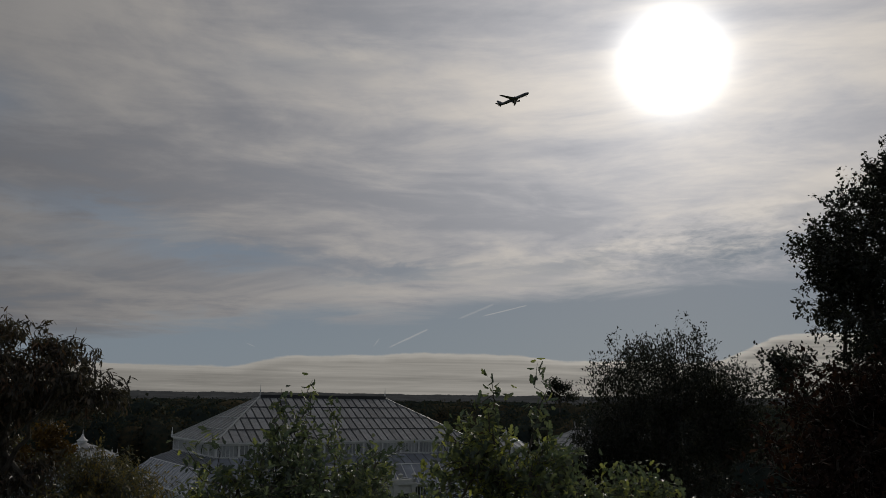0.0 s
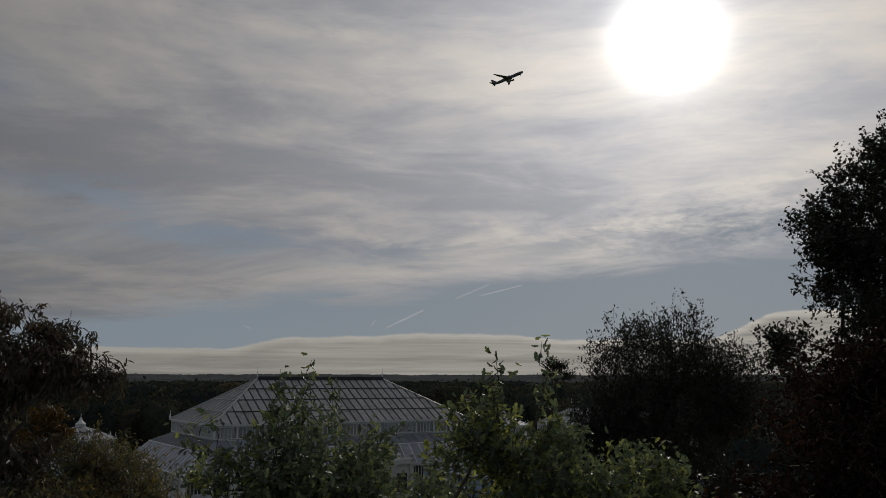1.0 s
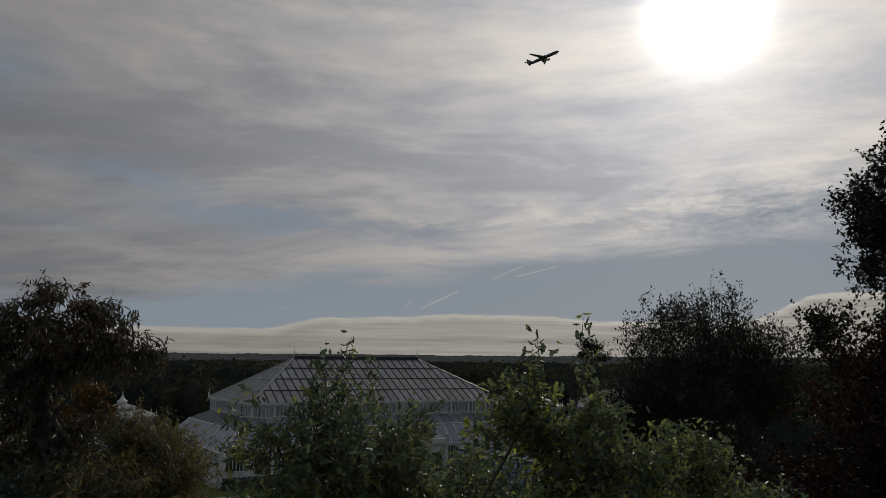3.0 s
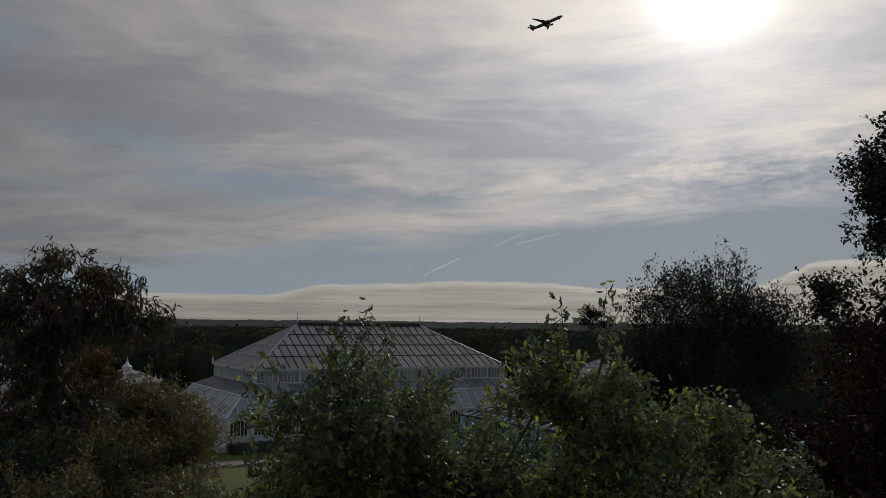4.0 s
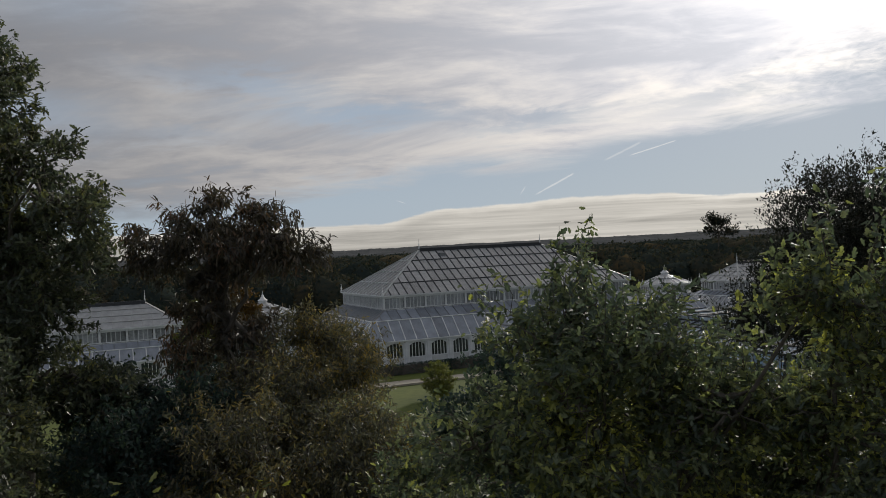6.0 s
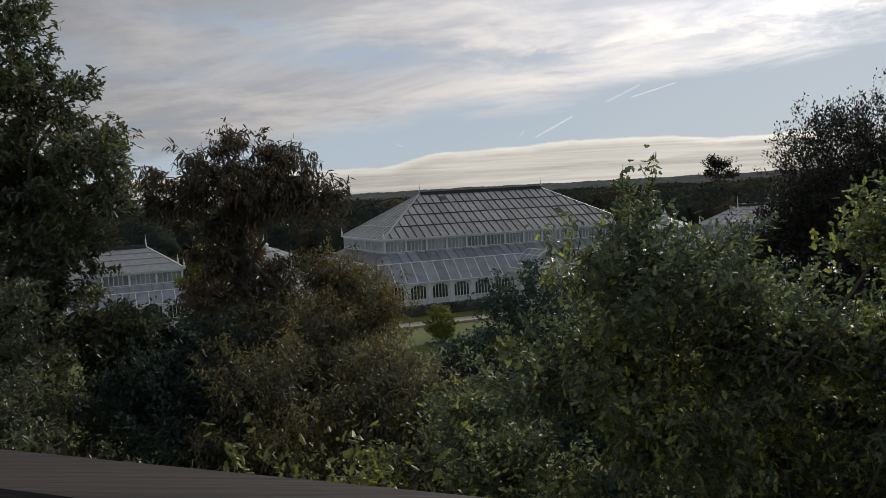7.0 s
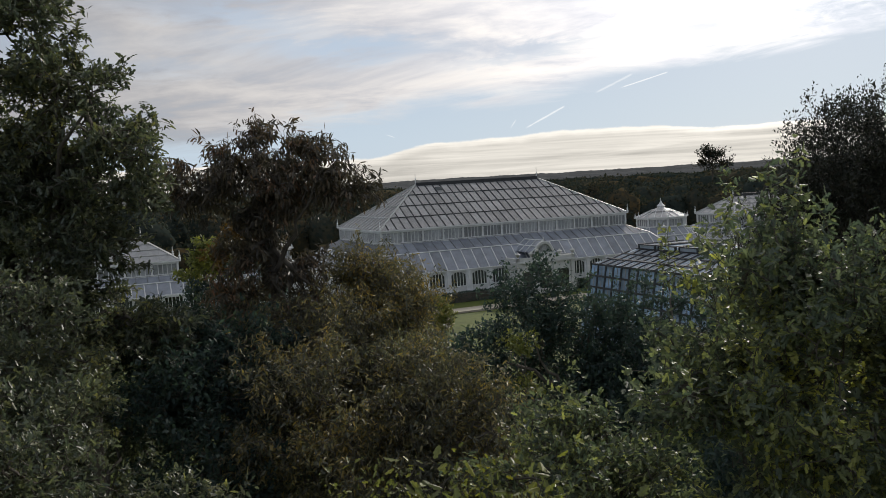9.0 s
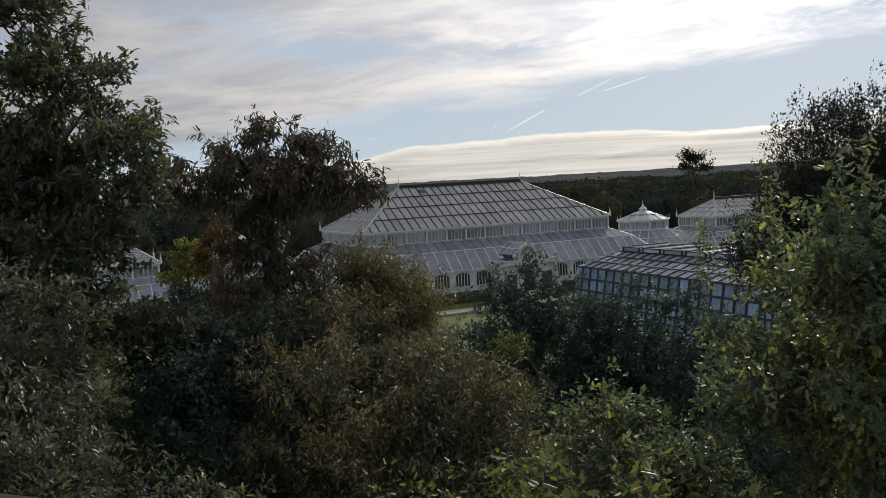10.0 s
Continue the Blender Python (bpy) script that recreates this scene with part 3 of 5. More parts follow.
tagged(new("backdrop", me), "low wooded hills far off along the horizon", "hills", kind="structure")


def woods(name, label, rng, spots, mat, leaf=0.8, per=330):
    """Distant trees in one mesh: lumpy crowns of leafy clumps on short trunks."""
    ico = bmesh.new()
    bmesh.ops.create_icosphere(ico, subdivisions=2, radius=1)
    ico.verts.ensure_lookup_table()
    iv = np.array([v.co[:] for v in ico.verts])
    fi = np.array([[v.index for v in f.verts] for f in ico.faces], np.int32)
    ico.free()
    pos, al, tp, tr, cv, cf = [], [], [], [], [], []
    for k, (x, y, h, r) in enumerate(spots):
        axis = np.array([r, r, h * 0.44])

        def lump(d):
            return 1 + 0.2 * np.sin(d[:, :1] * 4.3 + x) * np.cos(d[:, 1:2] * 3.7 + y) + 0.13 * np.sin(d[:, 2:3] * 7 + x + d[:, :1] * 5)
        d = unit(rng.normal(size=(per, 3)))
        d[:, 2] = np.abs(d[:, 2]) * np.where(rng.uniform(size=per) < 0.3, -1, 1)
        pos.append(d * rng.uniform(0.78, 1.02, (per, 1)) * axis * lump(d) + np.array([x, y, h * 0.55]))
        al.append(unit(d + rng.normal(size=d.shape) * 0.8))
        cv.append(iv * 0.86 * axis * lump(iv) + np.array([x, y, h * 0.55]))
        cf.append(fi + k * len(iv))
        tp.append(np.array([[x, y, 0], [x, y, h * 0.5]]))
        tr.append([r * 0.08, r * 0.05])
    V, F = leaf_cloud(rng, np.concatenate(pos), np.concatenate(al), leaf, 0.8, "oval")
    V2, F2 = np.concatenate(cv), np.concatenate(cf)
    ob = mesh_of(name, np.concatenate([V, V2]), np.concatenate([F, F2 + len(V)]), mat)
    tagged(ob, label, "woodland", kind="stuff")
    V, F = tubes(tp, tr, 5)
    tagged(mesh_of("trunks", V, F, M_BARK, ob), kind="stuff")
    return ob


rng = np.random.default_rng(5)
spots = []
for i in range(420):
    a = radians(rng.uniform(-48, 42))
    r = rng.uniform(235, 460)
    spots.append((r * math.sin(a), r * math.cos(a), rng.uniform(11.5, 16.6) * (1 if r < 330 else 1.04), rng.uniform(4.5, 7.5)))
woods("woodland", "dense dark autumn woodland behind the glasshouse", rng, spots, M_WOODS, 1.1, 170)
spots = []
for i in range(800):
    a = radians(rng.uniform(-50, 46))
    r = 460 + 1900 * rng.uniform() ** 1.3
    spots.append((r * math.sin(a), r * math.cos(a), rng.uniform(14, 18.5), rng.uniform(9, 16) * (1 + r / 2500)))
woods("woodland", "far woods stretching to the horizon", rng, spots, M_WOODS, 2.6, 50)
spots = []
for i in range(70):
    a = radians(rng.uniform(-60, -25))
    r = rng.uniform(165, 235)
    spots.append((r * math.sin(a), r * math.cos(a), rng.uniform(8, 13.5), rng.uniform(3.5, 5.5)))
for i in range(46):
    a = radians(rng.uniform(14, 60))
    r = rng.uniform(80, 200)
    spots.append((r * math.sin(a), r * math.cos(a), rng.uniform(10, 15), rng.uniform(3.5, 5.5)))
woods("woodland", "dark park trees on either side of the glasshouse", rng, spots, M_WOODS, 0.7, 420)

spots = []
for i in range(40):
    a = radians(rng.uniform(-1, 32) if i % 2 else rng.uniform(-34, -15))
    r = rng.uniform(208, 240)
    spots.append((r * math.sin(a), r * math.cos(a), rng.uniform(10.5, 17.6), rng.uniform(4, 8.2)))
woods("woodland", "dark evergreen trees close behind the glasshouse", rng, spots, M_WOODS, 0.8, 520)

# ---- the great glasshouse ----
TH = 31.97
HB = pose(-35.63, 137.07, 0, 0, 0, TH)
BAY = 3.85


def slope(P0, P1, Q0, Q1, cells, rows, glass, rafter, purlin, house, rw=0.12, single=True, pw=0.14, lift=0.05):
    """A glazed slope: eaves P0-P1, top Q0-Q1; rafters up it, purlins across, panes between."""
    P0, P1, Q0, Q1 = (Vector(p) for p in (P0, P1, Q0, Q1))
    e = P1 - P0
    Lb = e.length
    e.normalize()
    i0, i1 = (Q0 - P0).dot(e), (P1 - Q1).dot(e)
    rise = (Q0 - P0) - e * i0
    nor = e.cross(rise).normalized()
    if nor.z < 0:
        nor = -nor

    def at(s, t):
        return P0 + e * s + rise * t
    ss = [Lb * k / cells for k in range(cells + 1)]

    def lim(s):
        a = 1.0
        if i0 > 1e-3:
            a = min(a, s / i0)
        if i1 > 1e-3:
            a = min(a, (Lb - s) / i1)
        return a
    for s in ss:
        h = lim(s)
        if h > 0.06:
            part("rafter", beam(bmesh.new(), at(s, 0) + nor * lift, at(s, h) + nor * lift, rw, 0.16, nor), rafter, house)
    if single and rows > 2:
        for k in range(cells):
            s = (ss[k] + ss[k + 1]) / 2
            h = lim(s)
            if h > 0.06:
                part("glazing_bar", beam(bmesh.new(), at(s, 0) + nor * 0.04, at(s, h) + nor * 0.04, 0.05, 0.05, nor), M_GREY, house)
    tt = [k / rows for k in range(rows + 1)]
    for t in tt[1:]:
        part("purlin", beam(bmesh.new(), at(max(0, i0 * t), t) + nor * lift * 1.6, at(Lb - max(0, i1 * t), t) + nor * lift * 1.6, pw, 0.14, nor), purlin, house)
    joined = bmesh.new()
    for k in range(cells):
        for j in range(rows):
            a, b = tt[j], tt[j + 1]
            poly = [(ss[k], a), (ss[k + 1], a), (ss[k + 1], b), (ss[k], b)]
            for inside in (lambda q: q[0] - i0 * q[1], lambda q: Lb - q[0] - i1 * q[1]):
                kept = []
                for n_, q in enumerate(poly):
                    r_ = poly[n_ - 1]
                    dq, dr = inside(q), inside(r_)
                    if (dq >= 0) != (dr >= 0):
                        f_ = dr / (dr - dq)
                        kept.append((r_[0] + (q[0] - r_[0]) * f_, r_[1] + (q[1] - r_[1]) * f_))
                    if dq >= 0:
                        kept.append(q)
                poly = kept
            pts = [at(*q) for q in poly]
            clean = []
            for p in pts:
                if not clean or (p - clean[-1]).length > 0.02:
                    clean.append(p)
            if len(clean) < 3 or (clean[0] - clean[-1]).length < 0.02:
                continue
            bm = bmesh.new() if single else joined
            tilt = random.uniform(-0.012, 0.012)
            top = [bm.verts.new(p + nor * (0.02 + tilt * i)) for i, p in enumerate(clean)]
            bot = [bm.verts.new(p - nor * 0.015) for p in clean]
            bm.faces.new(top)
            bm.faces.new(bot[::-1])
            for i in range(len(top)):
                j2 = (i + 1) % len(top)
                bm.faces.new((top[j2], top[i], bot[i], bot[j2]))
            bmesh.ops.recalc_face_normals(bm, faces=bm.faces)
            if single:
                part("pane", bm, glass, house)
    if single:
        joined.free()
    else:
        tagged(part("panes", joined, glass, house), kind="stuff")


def finial(house, at, h=1.5, r=0.16, name="finial"):
    part(name, lathe(bmesh.new(), [(r, 0), (r, h * 0.28), (r * 0.5, h * 0.32), (r * 0.9, h * 0.45), (r * 0.35, h * 0.58), (0.03, h)], 8, at), M_WHITE, house)


def arch_window(w=2.8, h=2.5, rise=0.5, bars=5):
    """Frame of a segmental-arched window, its foot at the origin, facing -y; and its glass."""
    bm = bmesh.new()
    n = 10

    def topz(x):
        return h - rise + rise * (1 - (2 * x / w) ** 2)
    outer = [(-w / 2, 0), *[(-w / 2 + w * i / n, topz(-w / 2 + w * i / n)) for i in range(n + 1)], (w / 2, 0)]
    inner = [(x * 0.93, 0.09 + z * 0.93 if z else 0.09) for x, z in outer]
    rim = [(x, h if z else 0) for x, z in outer]
    ring = []
    for (x, z), (xi, zi) in zip(rim, inner):
        ring.append([bm.verts.new((x, -0.1, z)), bm.verts.new((xi, -0.1, zi)), bm.verts.new((xi, 0.1, zi)), bm.verts.new((x, 0.1, z))])
    m_ = len(ring)
    for i in range(m_):
        a, b = ring[i], ring[(i + 1) % m_]
        for k in range(4):
            bm.faces.new((a[k], b[k], b[(k + 1) % 4], a[(k + 1) % 4]))
    for i in range(1, bars):
        x = -w / 2 + w * i / bars
        box(bm, (x - 0.05, -0.08, 0.05), (x + 0.05, 0.06, topz(x) - 0.05))
    bmesh.ops.recalc_face_normals(bm, faces=bm.faces)
    g = bmesh.new()
    f = g.faces.new([g.verts.new((x * 0.95, 0.03, max(z * 0.97, 0.03))) for x, z in outer])
    ex = bmesh.ops.extrude_face_region(g, geom=[f])
    bmesh.ops.translate(g, vec=(0, 0.02, 0), verts=[v for v in ex["geom"] if isinstance(v, bmesh.types.BMVert)])
    bmesh.ops.recalc_face_normals(g, faces=g.faces)
    return bm, g


def wall_run(house, p, q, z0, z1, win_mesh, glass_mesh, bay=BAY, first=None, sill=2.1, head=4.6, w=2.8, skip=()):
    """A wall from p to q with arched windows at each bay and piers between; outside lies to the right of p-q."""
    p, q = Vector((*p, 0)), Vector((*q, 0))
    L = (q - p).length
    d = (q - p).normalized()
    ang = math.degrees(math.atan2(d.y, d.x))
    base = Matrix.Translation(p) @ pose(0, 0, 0, 0, 0, ang)
    n = max(1, round(L / bay))
    b = L / n
    part("sill_wall", box(bmesh.new(), (0, -0.02, z0), (L, 0.4, sill)), M_STONE, house, local=base)
    part("plinth", box(bmesh.new(), (-0.1, -0.18, z0), (L + 0.1, 0.0, z0 + 0.45), bevel=0.03), M_STONE, house, local=base)
    bm = bmesh.new()
    box(bm, (-0.15, -0.28, z1 - 0.35), (L + 0.15, 0.4, z1 - 0.12))
    box(bm, (-0.25, -0.42, z1 - 0.12), (L + 0.25, 0.4, z1))
    part("cornice", bm, M_WHITE, house, local=base)
    part("lintel", box(bmesh.new(), (0, 0.0, head - 0.12), (L, 0.38, z1 - 0.35)), M_WHITE, house, local=base)
    pier = bmesh.new()
    pw = b - w
    box(pier, (-pw / 2, -0.12, z0), (pw / 2, 0.38, z1 - 0.36))
    box(pier, (-0.25, -0.3, z0), (0.25, -0.12, z1 - 0.36))
    box(pier, (-0.38, -0.36, z1 - 0.62), (0.38, -0.02, z1 - 0.4))
    box(pier, (-0.36, -0.36, z0), (0.36, -0.12, z0 + 0.5))
    first_pier = None
    for i in range(n + 1):
        m = base @ Matrix.Translation((b * i, 0, 0))
        if first_pier is None:
            first_pier = part("pier", pier, M_WHITE, house, local=m)
        else:
            share("pier", first_pier.data, house, m)
    for i in range(n):
        if i in skip:
            continue
        m = base @ Matrix.Translation((b * (i + 0.5), 0.1, sill))
        wob = share("window", win_mesh, house, m)
        share("pane", glass_mesh, wob, Matrix.Identity(4))


def clerestory(house, p, q, z0, z1, bay=BAY, group=5):
    """A band of upright glazing under an eaves cornice."""
    p, q = Vector((*p, 0)), Vector((*q, 0))
    L = (q - p).length
    d = (q - p).normalized()
    base = Matrix.Translation(p) @ pose(0, 0, 0, 0, 0, math.degrees(math.atan2(d.y, d.x)))
    n = max(1, round(L / bay))
    b = L / n
    bm = bmesh.new()
    box(bm, (0, -0.1, z0), (L, 0.25, z0 + 0.35))
    part("clerestory_sill", bm, M_WHITE, house, local=base)
    bm = bmesh.new()
    box(bm, (-0.1, -0.15, z1 - 0.5), (L + 0.1, 0.25, z1 - 0.2))
    box(bm, (-0.35, -0.45, z1 - 0.2), (L + 0.35, 0.25, z1))
    part("eaves_cornice", bm, M_WHITE, house, local=base)
    gl = bmesh.new()
    box(gl, (0.3, 0.06, z0 + 0.35), (b - 0.3, 0.09, z1 - 0.5))
    fr = bmesh.new()
    box(fr, (-0.17, -0.08, z0 + 0.35), (0.17, 0.22, z1 - 0.5))
    mu = box(bmesh.new(), (-0.055, -0.04, z0 + 0.35), (0.055, 0.1, z1 - 0.5))
    f0 = part("clerestory_light", fr, M_WHITE, house, local=base)
    g0 = part("pane", gl, M_CLEAR, f0)
    m0 = part("mullion", mu, M_WHITE, f0, local=Matrix.Translation((0.3 + (b - 0.6) / group, 0, 0)))
    for i in range(n):
        c = f0
        if i:
            c = share("clerestory_light", f0.data, house, base @ Matrix.Translation((b * i, 0, 0)))
            share("pane", g0.data, c, Matrix.Identity(4))
        for k in range(2 if i == 0 else 1, group):
            share("mullion", m0.data, c, Matrix.Translation((0.3 + (b - 0.6) * k / group, 0, 0)))


def block(name, label, u0, u1, v0, v1, ze, zc, zr, inset, skirt, zw, zb, single, porch_bays=()):
    """One glasshouse block: arcaded wall, lean-to glass skirt, clerestory and hipped glass roof."""
    house = empty(name, HB)
    tagged(house, label, "greenhouse", "blocks of the glasshouse range")
    fm, gm = arch_window()
    w0 = part("window", fm, M_WHITE, house, local=Matrix.Translation(((u0 + u1) / 2, v1 + skirt - 0.12, 2.1)) @ pose(0, 0, 0, 0, 0, 180))
    g0 = part("pane", gm, M_WINDOW, w0)
    s = skirt
    a, b, c, d = (u0 - s, v0 - s), (u1 + s, v0 - s), (u1 + s, v1 + s), (u0 - s, v1 + s)
    wall_run(house, a, b, zb, zw, w0.data, g0.data, skip=porch_bays)
    wall_run(house, d, a, zb, zw, w0.data, g0.data)
    wall_run(house, b, c, zb, zw, w0.data, g0.data)
    part("rear_wall", box(bmesh.new(), (u0 - s, v1 + s - 0.3, zb), (u1 + s, v1 + s, zw)), M_STONE, house)
    bm = bmesh.new()
    box(bm, (u0 - s - 1.2, v0 - s - 1.2, -0.1), (u1 + s + 1.2, v1 + s + 1.2, zb))
    part("terrace", bm, M_STONE, house)
    # solid block coloured dark in place of the unlit inside
    part("shade_core", box(bmesh.new(), (u0 - s + 1.2, v0 - s + 1.2, zb), (u1 + s - 1.2, v1 + s - 1.2, zw - 0.4)), M_SHADED, house)
    # skirt roof in two pitches
    zm, k = zw + (zc - zw) * 0.66, 0.5
    e = s * k
    A, B_, C, D = ((u0 - s, v0 - s, zw), (u1 + s, v0 - s, zw), (u1 + s, v1 + s, zw), (u0 - s, v1 + s, zw))
    A1, B1, C1, D1 = ((u0 - e, v0 - e, zm), (u1 + e, v0 - e, zm), (u1 + e, v1 + e, zm), (u0 - e, v1 + e, zm))
    A2, B2, C2, D2 = ((u0, v0, zc), (u1, v0, zc), (u1, v1, zc), (u0, v1, zc))
    nf = max(4, round((u1 - u0 + 2 * s) / (BAY / 2)))
    ns = max(4, round((v1 - v0 + 2 * s) / (BAY / 2)))
    slope(A, B_, A1, B1, nf, 1, M_PANE_LOW, M_WHITE, M_WHITE, house, 0.14, single)
    slope(A1, B1, A2, B2, nf, 1, M_PANE_LOW, M_STEEL, M_STEEL, house, 0.09, single)
    slope(D, A, D1, A1, ns, 1, M_PANE_LOW, M_WHITE, M_WHITE, house, 0.14, False)
    slope(D1, A1, D2, A2, ns, 1, M_PANE_LOW, M_STEEL, M_STEEL, house, 0.09, False)
    slope(B_, C, B1, C1, ns, 1, M_PANE_LOW, M_WHITE, M_WHITE, house, 0.14, False)
    slope(B1, C1, B2, C2, ns, 1, M_PANE_LOW, M_STEEL, M_STEEL, house, 0.09, False)
    bm = bmesh.new()
    bm.faces.new([bm.verts.new(p) for p in (D, C, C2, D2)])
    for p, q, r in ((A, A1, A2), (B_, B1, B2)):
        part("hip", beam(bmesh.new(), p, Vector(q), 0.24, 0.2), M_WHITE, house)
        part("hip", beam(bmesh.new(), q, Vector(r), 0.24, 0.2), M_STEEL, house)
    part("rear_slope", bm, M_PANE_LOW, house)
    # clerestory
    clerestory(house, (u0, v0), (u1, v0), zc - 0.1, ze)
    clerestory(house, (u0, v1), (u0, v0), zc - 0.1, ze)
    clerestory(house, (u1, v0), (u1, v1), zc - 0.1, ze)
    clerestory(house, (u1, v1), (u0, v1), zc - 0.1, ze)
    # upper roof
    o = 0.3
    A, B_, C, D = ((u0 - o, v0 - o, ze), (u1 + o, v0 - o, ze), (u1 + o, v1 + o, ze), (u0 - o, v1 + o, ze))
    vm = (v0 + v1) / 2
    R0, R1 = (u0 + inset, vm, zr), (u1 - inset, vm, zr)
    nf = max(4, round((u1 - u0) / (BAY / 2)))
    ns = max(4, round((v1 - v0) / (BAY / 2)))
    nf = round(nf * 1.32)
    # main front bars near black: their backlit shade is put into the colour
    bars = M_FRAME if single else M_GREY
    slope(A, B_, R0, R1, nf, 4, M_PANE, bars, bars, house, 0.2 if single else 0.12, single, 0.13)
    slope(D, A, R0, R0, ns, 4, M_PANE, M_GREY, M_GREY, house, 0.1, False, 0.12)
    slope(B_, C, R1, R1, ns, 5, M_PANE, M_WHITE, M_WHITE, house, 0.12, False, 0.16)
    slope(C, D, R1, R0, nf, 5, M_PANE, M_WHITE, M_WHITE, house, 0.12, False, 0.16)
    for p, q in ((A, R0), (B_, R1), (C, R1), (D, R0)):
        part("hip", beam(bmesh.new(), p, Vector(q), 0.34, 0.28), M_GREY, house)
    bm = beam(bmesh.new(), R0, R1, 0.9, 0.4)
    beam(bm, Vector(R0) + Vector((0, 0, 0.3)), Vector(R1) + Vector((0, 0, 0.3)), 0.5, 0.2)
    part("ridge", bm, M_FRAME, house)
    for p in (A, B_, C, D):
        finial(house, Vector(p) + Vector((0, 0, -0.1)), 1.7, 0.2)
    for p in (R0, R1):
        finial(house, Vector(p) + Vector((0, 0, 0.2)), 1.9, 0.12)
    return house


L_, W_ = 48.5, 25.74
main = block("glasshouse", "large white Victorian glasshouse with hipped glass roof and arched windows", 0, L_, 0, W_, 11.96, 9.5, 19.3, 11.5, 6.34, 4.95, 0.9, True, (7, 8))
part("roof_hatch", box(bmesh.new(), (14.6, 10.6, 17.9), (15.9, 11.6, 18.7), bevel=0.05), M_STEEL, main, "grey ventilator hatch on the roof")
AX = W_ / 2
for side in (1, -1):
    mid = L_ / 2 + side * (66.4 - L_ / 2)
    near, farr = mid - 5, mid + 5
    wing_a = L_ / 2 + side * (80.7 - L_ / 2)
    wing_b = L_ / 2 + side * (113 - L_ / 2)
    block("glasshouse_wing", "smaller white glasshouse wing with hipped glass roof", min(wing_a, wing_b), max(wing_a, wing_b), AX - 6, AX + 6, 9.5, 7.2, 13.0, 5.0, 4.2, 4.5, 0.9, False)
    oct_ = empty("glasshouse_pavilion", HB)
    tagged(oct_, "octagonal white glass pavilion with pointed finial", "pavilion", "pavilions of the glasshouse range")

    def ring8(r, z):
        return [Vector((mid + r * math.cos(radians(22.5 + 45 * i)), AX + r * math.sin(radians(22.5 + 45 * i)), z)) for i in range(8)]
    lo, knee, drum, eave = ring8(9.3, 4.5), ring8(9.3, 0.9), ring8(5.2, 7.7), ring8(5.2, 9.7)
    for i in range(8):
        j = (i + 1) % 8
        bm = bmesh.new()
        beam(bm, (knee[i] + knee[j]) / 2 + Vector((0, 0, 0.6)), (lo[i] + lo[j]) / 2, (lo[i] - lo[j]).length, 0.3, (lo[i] + lo[j]) / 2 - Vector((mid, AX, 4.5)))
        part("wall", bm, M_WHITE, oct_)
        slope(lo[j], lo[i], drum[j], drum[i], 4, 2, M_PANE_LOW, M_WHITE, M_WHITE, oct_, 0.12, False)
        p, q = eave[j], eave[i]
        clerestory(oct_, (q.x, q.y), (p.x, p.y), 7.6, 9.8, 4.0, 5)
        top = Vector((mid, AX, 11.9))
        e0, e1 = ring8(5.5, 9.8)[j], ring8(5.5, 9.8)[i]
        slope(e0, e1, e0.lerp(top, 0.93), e1.lerp(top, 0.93), 3, 2, M_PANE, M_WHITE, M_STEEL, oct_, 0.12, False)
        finial(oct_, e0 - Vector((0, 0, 0.1)), 1.0, 0.14)
    part("lantern", lathe(bmesh.new(), [(0.75, 11.5), (0.75, 11.95), (0.9, 12.0), (0.5, 12.3), (0.2, 12.7), (0.22, 12.85), (0.05, 13.1), (0.03, 13.7)], 10, (mid, AX, 0)), M_WHITE, oct_)
    for k in (-1, 1):
        end = mid + k * 8
        stop = mid + k * (10.5 if k == side else 11.6)
        link = empty("glasshouse_corridor", HB)
        tagged(link, "low white glazed corridor joining two glasshouses", "corridor", "corridors of the glasshouse range")
        part("wall", box(bmesh.new(), (min(end, stop), AX - 4, 0), (max(end, stop), AX + 4, 4.2)), M_WHITE, link)
        slope((min(end, stop), AX - 4.2, 4.2), (max(end, stop), AX - 4.2, 4.2), (min(end, stop), AX, 6.3), (max(end, stop), AX, 6.3), 4, 2, M_PANE, M_WHITE, M_WHITE, link, 0.1, False)
        slope((max(end, stop), AX + 4.2, 4.2), (min(end, stop), AX + 4.2, 4.2), (max(end, stop), AX, 6.3), (min(end, stop), AX, 6.3), 4, 2, M_PANE, M_WHITE, M_WHITE, link, 0.1, False)

# entrance porch with an arched gable
porch = empty("entrance_porch", HB)
tagged(porch, "pale stone entrance porch with arched fan gable and urns", "porch")
pu, pf, pb = 25.0, -10.6, -6.4
bm = box(bmesh.new(), (pu - 5.3, pf, 0), (pu + 5.3, pb, 5.3))
part("wall", bm, M_STONE, porch)
bm = box(bmesh.new(), (pu - 5.7, pf - 0.4, 5.3), (pu + 5.7, pb, 5.6))
box(bm, (pu - 5.5, pf - 0.2, 5.6), (pu + 5.5, pf + 0.3, 6.15))
box(bm, (pu - 5.5, pf - 0.2, 5.6), (pu - 5.0, pb, 6.15))
box(bm, (pu + 5.0, pf - 0.2, 5.6), (pu + 5.5, pb, 6.15))
part("parapet", bm, M_STONE, porch)
for k in (-3.4, 0, 3.4):
    part("doorway", box(bmesh.new(), (pu + k - 0.95, pf - 0.03, 0.9), (pu + k + 0.95, pf + 0.1, 3.9)), M_WINDOW, porch)
